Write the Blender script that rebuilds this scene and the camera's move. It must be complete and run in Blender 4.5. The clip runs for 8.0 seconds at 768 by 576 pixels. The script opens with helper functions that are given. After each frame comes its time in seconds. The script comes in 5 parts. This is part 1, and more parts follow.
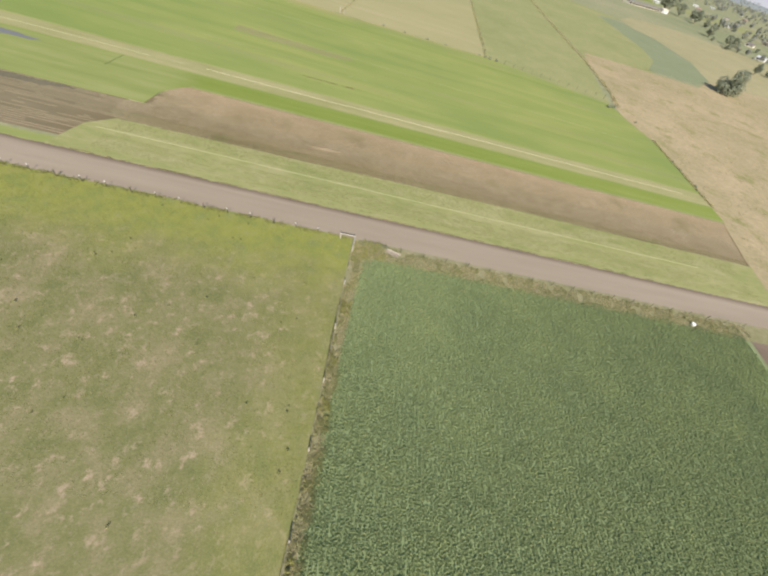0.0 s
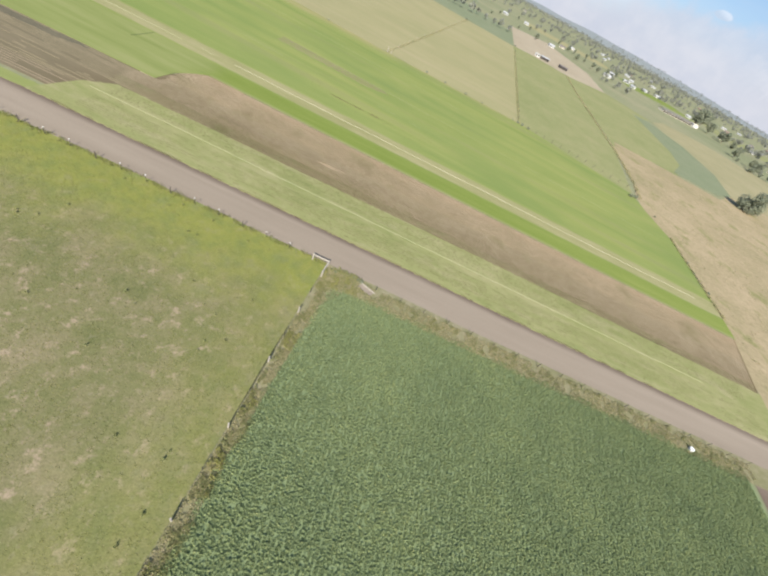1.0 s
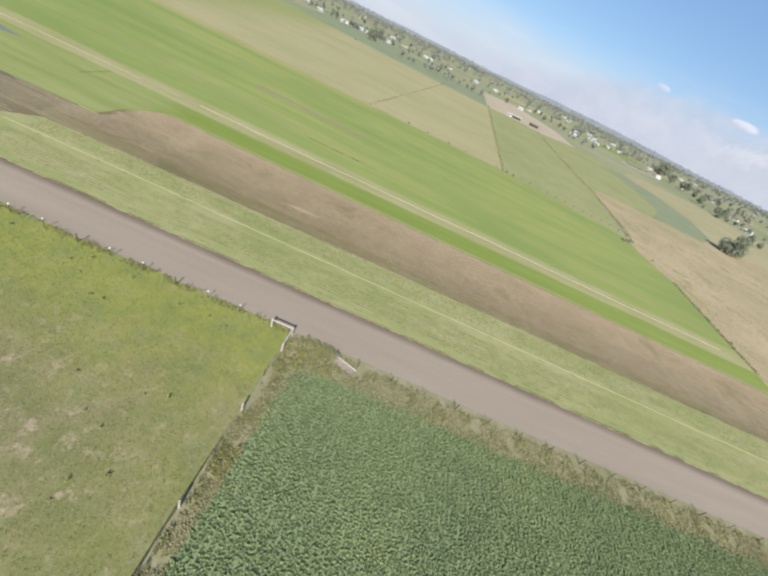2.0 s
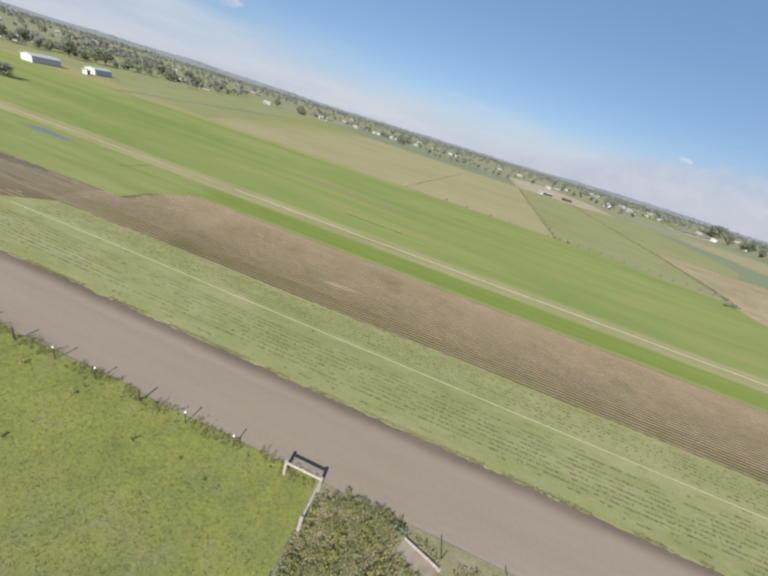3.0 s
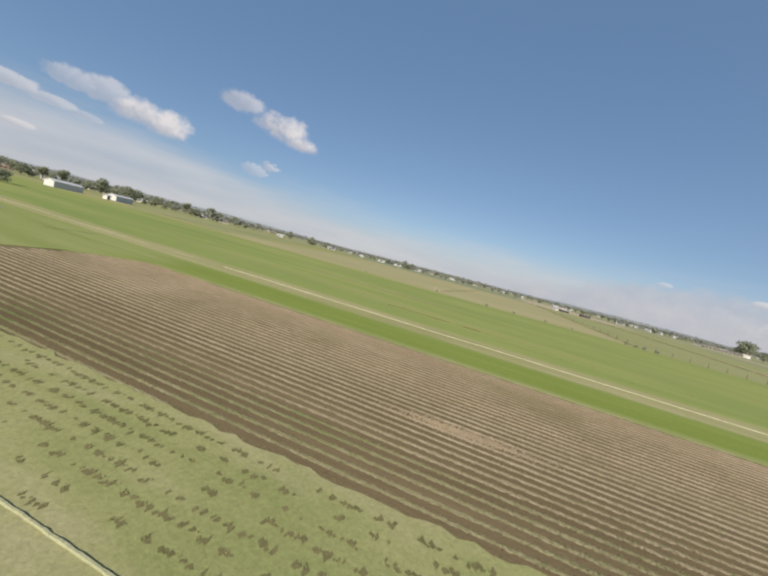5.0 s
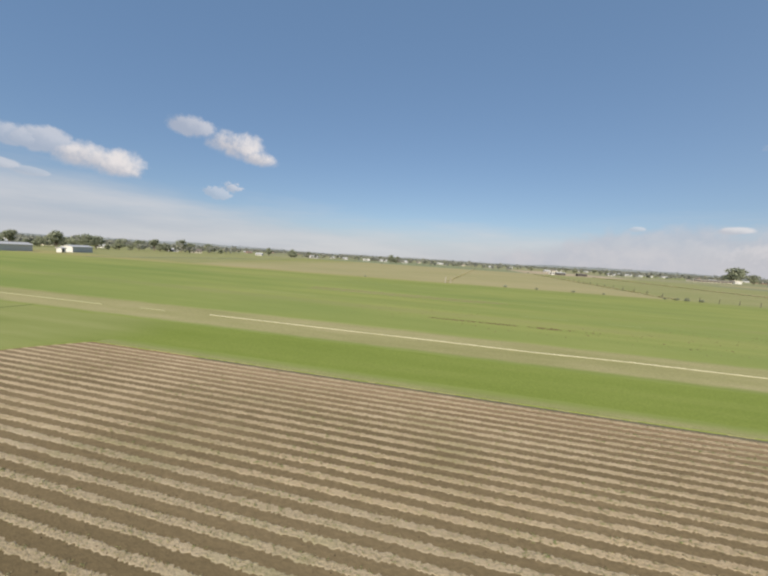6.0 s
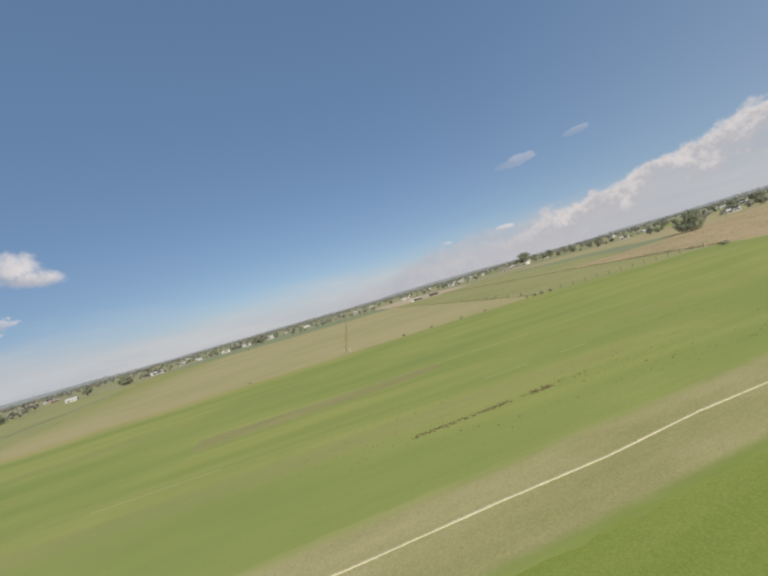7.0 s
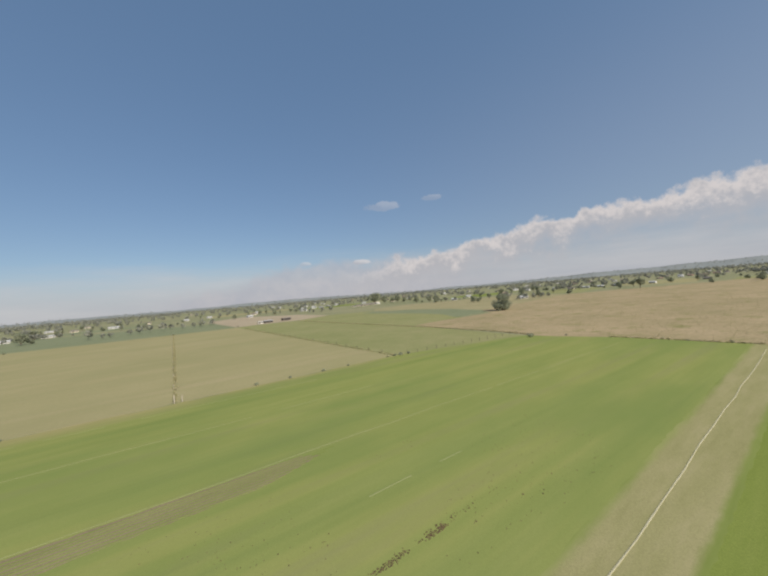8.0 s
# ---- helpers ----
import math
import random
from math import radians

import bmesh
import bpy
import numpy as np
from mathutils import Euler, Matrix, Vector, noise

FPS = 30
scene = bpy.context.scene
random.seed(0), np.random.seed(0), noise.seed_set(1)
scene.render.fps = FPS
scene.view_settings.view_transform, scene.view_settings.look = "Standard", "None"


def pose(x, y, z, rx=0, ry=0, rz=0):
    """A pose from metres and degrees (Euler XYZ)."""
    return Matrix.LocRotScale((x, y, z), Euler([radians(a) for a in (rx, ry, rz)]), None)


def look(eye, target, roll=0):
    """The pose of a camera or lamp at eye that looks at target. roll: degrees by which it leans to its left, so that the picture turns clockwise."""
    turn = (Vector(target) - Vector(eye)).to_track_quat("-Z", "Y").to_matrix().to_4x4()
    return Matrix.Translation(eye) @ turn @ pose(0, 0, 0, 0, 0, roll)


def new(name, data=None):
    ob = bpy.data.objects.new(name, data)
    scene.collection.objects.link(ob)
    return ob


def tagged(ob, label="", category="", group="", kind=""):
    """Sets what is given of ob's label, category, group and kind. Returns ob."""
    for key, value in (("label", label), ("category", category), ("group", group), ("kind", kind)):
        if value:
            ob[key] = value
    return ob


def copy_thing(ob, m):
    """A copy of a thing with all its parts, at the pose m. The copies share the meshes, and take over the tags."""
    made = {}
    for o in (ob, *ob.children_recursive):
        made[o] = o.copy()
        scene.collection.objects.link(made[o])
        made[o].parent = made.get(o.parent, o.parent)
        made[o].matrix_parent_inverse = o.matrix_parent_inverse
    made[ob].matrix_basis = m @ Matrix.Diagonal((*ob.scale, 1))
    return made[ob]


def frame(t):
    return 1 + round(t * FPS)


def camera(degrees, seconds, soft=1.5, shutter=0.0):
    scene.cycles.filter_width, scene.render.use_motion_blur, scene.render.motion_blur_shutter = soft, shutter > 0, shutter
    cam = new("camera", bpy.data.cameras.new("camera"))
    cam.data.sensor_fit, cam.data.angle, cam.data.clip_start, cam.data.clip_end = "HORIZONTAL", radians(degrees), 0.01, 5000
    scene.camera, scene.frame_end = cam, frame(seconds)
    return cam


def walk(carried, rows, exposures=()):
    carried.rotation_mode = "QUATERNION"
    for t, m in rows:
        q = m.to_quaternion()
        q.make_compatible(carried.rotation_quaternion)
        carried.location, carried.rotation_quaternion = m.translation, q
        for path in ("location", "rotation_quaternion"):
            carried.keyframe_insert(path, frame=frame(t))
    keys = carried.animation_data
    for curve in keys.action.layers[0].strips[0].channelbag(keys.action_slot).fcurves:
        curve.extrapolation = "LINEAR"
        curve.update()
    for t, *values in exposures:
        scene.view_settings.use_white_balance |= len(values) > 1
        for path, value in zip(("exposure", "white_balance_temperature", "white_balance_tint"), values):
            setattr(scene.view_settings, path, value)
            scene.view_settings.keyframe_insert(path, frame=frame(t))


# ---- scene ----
cam = camera(98.27, 8.0, soft=2.4)
PATH = [
    (0, -0.210, -0.251, 39.132, 38.647, -12.099, 5.017),
    (0.3, 1.429, 0.323, 37.977, 36.115, -15.444, 12.801),
    (0.5, 2.908, 1.484, 37.377, 36.718, -16.951, 15.369),
    (0.6, 3.378, 2.129, 37.141, 37.124, -17.724, 15.683),
    (1, 4.568, 5.886, 35.710, 41.629, -20.612, 15.374),
    (1.2, 4.896, 7.882, 34.678, 43.914, -21.837, 14.034),
    (2.3, 3.947, 20.059, 26.752, 54.572, -20.031, 12.672),
    (2.5, 3.327, 22.413, 25.114, 57.699, -18.674, 14.206),
    (3, 1.582, 28.368, 20.783, 63.598, -15.641, 16.593),
    (3.5, -0.483, 33.635, 17.472, 69.534, -15.530, 17.118),
    (4, -4.141, 39.787, 12.971, 80.114, -15.953, 16.631),
    (4.2, -5.351, 42.075, 11.384, 82.768, -16.034, 16.825),
    (5.3, -13.978, 55.296, 5.874, 86.696, -14.083, 16.459),
    (5.5, -15.772, 57.326, 5.698, 88.313, -13.740, 16.573),
    (5.8, -18.816, 60.079, 6.151, 86.454, -9.407, 15.520),
    (6, -20.602, 61.878, 6.848, 84.844, -3.431, 13.272),
    (6.2, -22.094, 63.518, 7.835, 84.445, 1.282, 9.799),
    (6.5, -24.306, 66.570, 9.516, 86.745, 7.828, 5.137),
    (6.8, -27.263, 70.261, 11.253, 89.996, 12.977, -3.284),
    (7, -28.458, 72.359, 12.535, 91.860, 16.120, -10.635),
    (7.2, -29.192, 74.140, 13.946, 92.843, 17.667, -17.973),
    (7.5, -29.902, 76.210, 16.502, 95.246, 17.057, -26.711),
    (7.6, -30.170, 76.988, 17.530, 95.285, 16.156, -29.869),
    (7.8, -30.652, 78.201, 19.325, 93.563, 10.388, -34.087),
    (8, -30.655, 79.354, 21.428, 90.876, 4.860, -36.358),
]
walk(cam, [(t, pose(*p)) for t, *p in PATH], exposures=[(0.0, 1.08, 6650, 10), (1.2, 1.15, 6300, 10), (2.3, 1.0, 6150, 10), (3.0, 0.86, 6250, 10), (3.6, 0.79, 6350, 10), (4.2, 0.7, 6500, 10), (5.3, 0.73, 6700, 10), (6.5, 0.8, 6750, 10), (7.1, 0.61, 6750, 10), (8.0, 0.56, 6750, 10)])

# ---- light: a clear morning sky with fair-weather cumulus, one low sun ----
SUN_AZ, SUN_EL = radians(175.5), radians(37.3)     # clockwise from +y
sun = new("sun", bpy.data.lights.new("sun", "SUN"))
sun.data.energy, sun.data.angle, sun.data.color = 4.2, radians(0.55), (1.0, 0.93, 0.82)
toward = Vector((math.sin(SUN_AZ) * math.cos(SUN_EL), math.cos(SUN_AZ) * math.cos(SUN_EL), math.sin(SUN_EL)))
sun.matrix_world = look(toward * 300, (0, 0, 0))

world = bpy.data.worlds.new("sky")
scene.world = world
world.use_nodes = True
wt = world.node_tree
wt.nodes.clear()


def wmath(op, a, b=0.0, c=None):
    n = wt.nodes.new("ShaderNodeMath")
    n.operation = op
    for i, v in enumerate((a, b) if c is None else (a, b, c)):
        if isinstance(v, (int, float)):
            n.inputs[i].default_value = v
        else:
            wt.links.new(v, n.inputs[i])
    return n.outputs[0]


def wnoise(vec, scale, detail, rough=0.55):
    n = wt.nodes.new("ShaderNodeTexNoise")
    n.inputs["Scale"].default_value, n.inputs["Detail"].default_value, n.inputs["Roughness"].default_value = scale, detail, rough
    wt.links.new(vec, n.inputs["Vector"])
    return n.outputs["Fac"]


def wstep(x, lo, hi):
    n = wt.nodes.new("ShaderNodeMapRange")
    n.interpolation_type = "SMOOTHSTEP"
    n.inputs["From Min"].default_value, n.inputs["From Max"].default_value = lo, hi
    wt.links.new(x, n.inputs["Value"])
    return n.outputs["Result"]


def wmix(fac, a, b):
    n = wt.nodes.new("ShaderNodeMix")
    n.data_type = "RGBA"
    for sock, v in ((n.inputs[0], fac), (n.inputs[6], a), (n.inputs[7], b)):
        if isinstance(v, (tuple, float, int)):
            sock.default_value = v
        else:
            wt.links.new(v, sock)
    return n.outputs[2]


sky = wt.nodes.new("ShaderNodeTexSky")
sky.sky_type, sky.sun_disc = "NISHITA", False
sky.sun_elevation, sky.sun_rotation = SUN_EL, SUN_AZ
sky.altitude, sky.air_density, sky.dust_density, sky.ozone_density = 50, 1.0, 0.3, 1.3
tc = wt.nodes.new("ShaderNodeTexCoord")
way = tc.outputs["Generated"]
sep = wt.nodes.new("ShaderNodeSeparateXYZ")
wt.links.new(way, sep.inputs[0])
az = wmath("MULTIPLY", wmath("ARCTAN2", sep.outputs[0], sep.outputs[1]), 57.2958)
el = wmath("MULTIPLY", wmath("ARCSINE", sep.outputs[2]), 57.2958)
billow = wmath("SUBTRACT", wnoise(way, 15.0, 6.0, 0.6), 0.5)
flat = wt.nodes.new("ShaderNodeCombineXYZ")
wt.links.new(wmath("MULTIPLY", az, 0.045), flat.inputs[0])
wt.links.new(wmath("MULTIPLY", el, 0.3), flat.inputs[1])
streak = wmath("SUBTRACT", wnoise(flat.outputs[0], 1.0, 5.0, 0.55), 0.5)
swell = wmath("SUBTRACT", wnoise(way, 8.0, 3.0, 0.5), 0.5)
fine = wmath("SUBTRACT", wnoise(way, 45.0, 5.0, 0.6), 0.5)
tiny = wmath("SUBTRACT", wnoise(way, 110.0, 4.0, 0.6), 0.5)
puff = wmath("ADD", billow, wmath("MULTIPLY", fine, 0.45))


def cumulus(a, e, ra, re, ragged=2.2, cap=2.0, frayed=0.5):
    """A heap of cloud round a bearing and a height, in degrees, flat below."""
    dx = wmath("DIVIDE", wmath("SUBTRACT", az, a), ra)
    dy = wmath("DIVIDE", wmath("SUBTRACT", el, e), re)
    below = wmath("MULTIPLY", wmath("MINIMUM", dy, 0.0), 0.7)
    r2 = wmath("ADD", wmath("MULTIPLY", dx, dx), wmath("ADD", wmath("MULTIPLY", dy, dy), wmath("MULTIPLY", below, below)))
    body = wmath("ADD", wmath("SUBTRACT", 1.0, r2), wmath("ADD", wmath("MULTIPLY", puff, ragged), wmath("MULTIPLY", tiny, frayed)))
    return wmath("MINIMUM", body, cap), wmath("ADD", dy, wmath("MULTIPLY", dx, 0.75))


heaps = [(-37.4, 15.1, 4.4, 2.1), (-34.0, 13.9, 3.0, 1.3), (-43.2, 16.6, 3.2, 1.6, 2.2, 0.42),
         (-51.6, 10.0, 3.3, 2.0), (-54.8, 10.3, 3.6, 1.8, 1.8, 0.85), (-58.4, 11.1, 3.0, 1.6, 2.4, 0.4), (-61.6, 11.0, 2.4, 1.3, 2.4, 0.34),
         (-66.0, 8.5, 2.6, 0.9, 2.4, 0.4), (-62.8, 7.9, 2.2, 0.7, 2.4, 0.32), (-59.6, 7.5, 1.6, 0.5, 2.4, 0.16), (-65.0, 4.3, 1.8, 0.5, 2.0, 0.4), (23.5, 5.9, 1.0, 0.4, 1.8, 0.3), (32.9, 5.6, 1.5, 0.5, 1.8, 0.5),
         (-37.8, 9.2, 1.4, 0.85, 1.8, 0.42, 3.0), (-39.8, 8.1, 1.9, 0.9, 2.0, 0.26, 3.0), (37.2, 14.6, 3.2, 0.8, 2.8, 0.16, 0.9), (46.3, 15.2, 1.8, 0.5, 2.8, 0.12, 0.9),
         (-95, 12, 9, 4), (112, 15, 10, 4), (150, 12, 14, 5), (-140, 14, 12, 5)]
lump, weight, lift = None, 0.0, 0.0
for h in heaps:
    c, sunward = cumulus(*h)
    over = wmath("MAXIMUM", c, 0.0)
    lump = c if lump is None else wmath("MAXIMUM", lump, c)
    weight = wmath("ADD", over, weight)
    lift = wmath("ADD", wmath("MULTIPLY", over, sunward), lift)
lift = wmath("DIVIDE", lift, wmath("ADD", weight, 0.001))
heap_mask = wmath("MULTIPLY", wstep(lump, -0.3, 1.0), 0.92)
# the long bank of cumulus low over the land, rising to one side
rise = wmath("ADD", 4.35, wmath("MULTIPLY", wmath("MAXIMUM", wmath("SUBTRACT", az, 30.0), 0.0), 0.15))
top = wmath("ADD", wmath("MINIMUM", rise, 10.6), wmath("ADD", wmath("MULTIPLY", puff, 4.6), wmath("MULTIPLY", swell, 4.5)))
bank_depth = wmath("SUBTRACT", top, el)
bank_side = wmath("MULTIPLY", wstep(az, 25.0, 44.0), wmath("SUBTRACT", 1.0, wstep(az, 150.0, 175.0)))
bank_mask = wmath("MULTIPLY", wmath("MULTIPLY", wstep(bank_depth, -0.1, 1.0), bank_side), wmath("SUBTRACT", 0.95, wmath("MULTIPLY", wstep(wmath("ADD", bank_depth, wmath("MULTIPLY", swell, 2.0)), 1.8, 7.5), 0.85)))
# thin veils low over the rest of the horizon
veil_top = wmath("ADD", wmath("ADD", 5.6, wmath("MULTIPLY", wmath("MINIMUM", wmath("ADD", az, 20.0), 0.0), -0.06)), wmath("MULTIPLY", streak, 8.0))
veil_mask = wmath("MULTIPLY", wstep(wmath("SUBTRACT", veil_top, el), -2.5, 4.5), 0.8)
# a low lavender bank without lit heads, to the north-east
low_top = wmath("ADD", wmath("ADD", 2.0, wmath("MULTIPLY", wstep(az, 2.0, 24.0), 4.2)), wmath("ADD", wmath("MULTIPLY", swell, 3.5), wmath("MULTIPLY", puff, 3.2)))
low_side = wmath("MULTIPLY", wstep(az, 0.0, 8.0), wmath("SUBTRACT", 1.0, wstep(az, 40.0, 58.0)))
low_mask = wmath("MULTIPLY", wmath("MULTIPLY", wstep(wmath("SUBTRACT", low_top, el), -0.6, 1.6), low_side), 0.62)
# lit heads, grey bases that fade into the haze
depth_lit = wmath("ADD", bank_depth, wmath("ADD", wmath("MULTIPLY", puff, 8.0), wmath("MULTIPLY", tiny, 5.0)))
lit = wmath("SUBTRACT", 1.0, wstep(depth_lit, -0.4, 3.8))
bank_col = wmix(lit, (4.5, 4.55, 4.95, 1), (6.5, 6.2, 6.3, 1))
heap_col = wmix(wstep(wmath("ADD", wmath("MULTIPLY", lift, 1.1), wmath("ADD", wmath("MULTIPLY", puff, 1.8), wmath("MULTIPLY", lump, 0.45))), -0.5, 1.1), (4.5, 4.55, 5.05, 1), (7.1, 6.8, 6.85, 1))
clear = wmix(0.52, sky.outputs[0], (1.3, 2.46, 4.45, 1))
# hazier air to the east, deeper blue to the north-west
clear = wmix(wmath("MULTIPLY", wmath("MULTIPLY", wstep(az, 10.0, 105.0), 0.28), wmath("SUBTRACT", 1.0, wstep(el, 8.0, 45.0))), clear, (4.3, 4.6, 5.3, 1))
clear = wmix(wmath("MULTIPLY", wmath("SUBTRACT", 1.0, wstep(az, -75.0, 0.0)), 0.14), clear, (0.8, 1.7, 3.6, 1))
veil_col = wmix(wstep(streak, -0.25, 0.25), (4.15, 4.45, 5.15, 1), (5.3, 5.4, 5.8, 1))
col = wmix(veil_mask, clear, veil_col)
col = wmix(low_mask, col, wmix(wstep(puff, -0.2, 0.25), (4.1, 4.25, 4.95, 1), (4.9, 4.85, 5.3, 1)))
col = wmix(bank_mask, col, bank_col)
col = wmix(heap_mask, col, heap_col)
bg = wt.nodes.new("ShaderNodeBackground")
bg.inputs["Strength"].default_value = 0.068
wt.links.new(col, bg.inputs["Color"])
wo = wt.nodes.new("ShaderNodeOutputWorld")
wt.links.new(bg.outputs[0], wo.inputs[0])


# ---- materials ----
def nodes_of(name):
    m = bpy.data.materials.new(name)
    m.use_nodes = True
    return m, m.node_tree, m.node_tree.nodes["Principled BSDF"]


def ramp(nt, fac, stops):
    r = nt.nodes.new("ShaderNodeValToRGB")
    while len(r.color_ramp.elements) < len(stops):
        r.color_ramp.elements.new(0.5)
    for e, (p, c) in zip(r.color_ramp.elements, stops):
        e.position, e.color = p, (*c, 1)
    nt.links.new(fac, r.inputs[0])
    return r.outputs[0]


def tex(nt, vec, scale, detail=5.0, rough=0.6, stretch=(1, 1, 1)):
    mp = nt.nodes.new("ShaderNodeMapping")
    mp.inputs["Scale"].default_value = stretch
    nt.links.new(vec, mp.inputs["Vector"])
    n = nt.nodes.new("ShaderNodeTexNoise")
    n.inputs["Scale"].default_value, n.inputs["Detail"].default_value, n.inputs["Roughness"].default_value = scale, detail, rough
    nt.links.new(mp.outputs[0], n.inputs["Vector"])
    return n.outputs["Fac"]


def mixc(nt, fac, a, b, blend="MIX"):
    n = nt.nodes.new("ShaderNodeMix")
    n.data_type, n.blend_type = "RGBA", blend
    for sock, v in ((n.inputs[0], fac), (n.inputs[6], a), (n.inputs[7], b)):
        if isinstance(v, (int, float)):
            sock.default_value = v
        elif isinstance(v, tuple):
            sock.default_value = (*v, 1)
        else:
            nt.links.new(v, sock)
    return n.outputs[2]


def land(name, dark, mid, light, broad=0.05, patch=0.6, grain=9.0, stretch=(1, 1, 1), spots=None, spot_at=(0.62, 0.72), spot_scale=0.5, bump=0.5, rough=0.95, bump_dist=0.05, grit=0.2):
    """A field's surface: broad tone, patches, fine grain, and spots of another colour."""
    m, nt, b = nodes_of(name)
    co = nt.nodes.new("ShaderNodeTexCoord").outputs["Object"]
    c = ramp(nt, tex(nt, co, broad, 4, 0.55, stretch), [(0.32, dark), (0.5, mid), (0.68, light)])
    c2 = ramp(nt, tex(nt, co, patch, 6, 0.65, stretch), [(0.3, dark), (0.5, mid), (0.7, light)])
    c = mixc(nt, 0.5, c, c2)
    if spots:
        f = ramp(nt, tex(nt, co, spot_scale, 6, 0.65, stretch), [(spot_at[0], (0, 0, 0)), (spot_at[1], (1, 1, 1))])
        c = mixc(nt, f, c, spots)
    g = tex(nt, co, grain, 4, 0.7)
    c = mixc(nt, 1.0, c, ramp(nt, g, [(0.25, (1 - grit,) * 3), (0.75, (1 + grit,) * 3)]), "MULTIPLY")
    nt.links.new(c, b.inputs["Base Color"])
    b.inputs["Roughness"].default_value = rough
    b.inputs["Specular IOR Level"].default_value = 0.03
    bp = nt.nodes.new("ShaderNodeBump")
    bp.inputs["Strength"].default_value, bp.inputs["Distance"].default_value = bump, bump_dist
    nt.links.new(g, bp.inputs["Height"])
    nt.links.new(bp.outputs[0], b.inputs["Normal"])
    return m


def leafy(name, dark, light, other=None, share=0.15, rough=0.7):
    """Leaves and blades: each one has a tone of its own."""
    m, nt, b = nodes_of(name)
    r = nt.nodes.new("ShaderNodeNewGeometry").outputs["Random Per Island"]
    c = ramp(nt, r, [(0.0, dark), (1.0, light)] if other is None else [(0.0, dark), (1 - share - 0.02, light), (1 - share, other)])
    co = nt.nodes.new("ShaderNodeTexCoord").outputs["Object"]
    c = mixc(nt, 1.0, c, ramp(nt, tex(nt, co, 0.12, 4), [(0.3, (0.86, 0.88, 0.88)), (0.7, (1.14, 1.1, 1.04))]), "MULTIPLY")
    nt.links.new(c, b.inputs["Base Color"])
    b.inputs["Roughness"].default_value = rough
    b.inputs["Specular IOR Level"].default_value = 0.08
    tr = nt.nodes.new("ShaderNodeBsdfTranslucent")
    nt.links.new(c, tr.inputs["Color"])
    ms = nt.nodes.new("ShaderNodeMixShader")
    ms.inputs[0].default_value = 0.4
    nt.links.new(b.outputs[0], ms.inputs[1])
    nt.links.new(tr.outputs[0], ms.inputs[2])
    nt.links.new(ms.outputs[0], nt.nodes["Material Output"].inputs["Surface"])
    return m


def plain(name, colour, rough=0.7, metal=0.0, vary=0.25, scale=1.5):
    m, nt, b = nodes_of(name)
    co = nt.nodes.new("ShaderNodeTexCoord").outputs["Object"]
    f = tex(nt, co, scale, 6, 0.65)
    lo, hi = tuple(v * (1 - vary) for v in colour), tuple(min(0.95, v * (1 + vary)) for v in colour)
    nt.links.new(ramp(nt, f, [(0.3, lo), (0.7, hi)]), b.inputs["Base Color"])
    b.inputs["Roughness"].default_value, b.inputs["Metallic"].default_value = rough, metal
    bp = nt.nodes.new("ShaderNodeBump")
    bp.inputs["Strength"].default_value, bp.inputs["Distance"].default_value = 0.3, 0.01
    nt.links.new(tex(nt, co, scale * 12, 4), bp.inputs["Height"])
    nt.links.new(bp.outputs[0], b.inputs["Normal"])
    return m


ROWS = (0.12, 1.0, 1.0)    # drawn out along the mowing direction
M_far = land("far_land", (0.155, 0.172, 0.095), (0.198, 0.203, 0.118), (0.25, 0.23, 0.145), broad=0.006, patch=0.02, grain=0.3, bump=0.1)
M_pasture, _nt, _b = nodes_of("pasture_grass")
_co = _nt.nodes.new("ShaderNodeTexCoord").outputs["Object"]
_xyz = _nt.nodes.new("ShaderNodeSeparateXYZ")
_nt.links.new(_co, _xyz.inputs[0])


def fac_of(scale, lo, hi, detail=6, rough=0.65, stretch=(1, 1, 1)):
    return ramp(_nt, tex(_nt, _co, scale, detail, rough, stretch), [(lo, (0, 0, 0)), (hi, (1, 1, 1))])


def times_of(a, b):
    n = _nt.nodes.new("ShaderNodeMath")
    n.operation = "MULTIPLY"
    for k, v in enumerate((a, b)):
        if isinstance(v, float):
            n.inputs[k].default_value = v
        else:
            _nt.links.new(v, n.inputs[k])
    return n.outputs[0]


def lush_by(axis, lo, hi, spread, scale):
    a = _nt.nodes.new("ShaderNodeMath")
    a.operation = "MULTIPLY_ADD"
    _nt.links.new(tex(_nt, _co, scale, 5), a.inputs[0])
    a.inputs[1].default_value = spread
    _nt.links.new(_xyz.outputs[axis], a.inputs[2])
    r = _nt.nodes.new("ShaderNodeMapRange")
    r.interpolation_type = "SMOOTHSTEP"
    r.inputs["From Min"].default_value, r.inputs["From Max"].default_value = lo + spread / 2, hi + spread / 2
    _nt.links.new(a.outputs[0], r.inputs["Value"])
    return r.outputs[0]


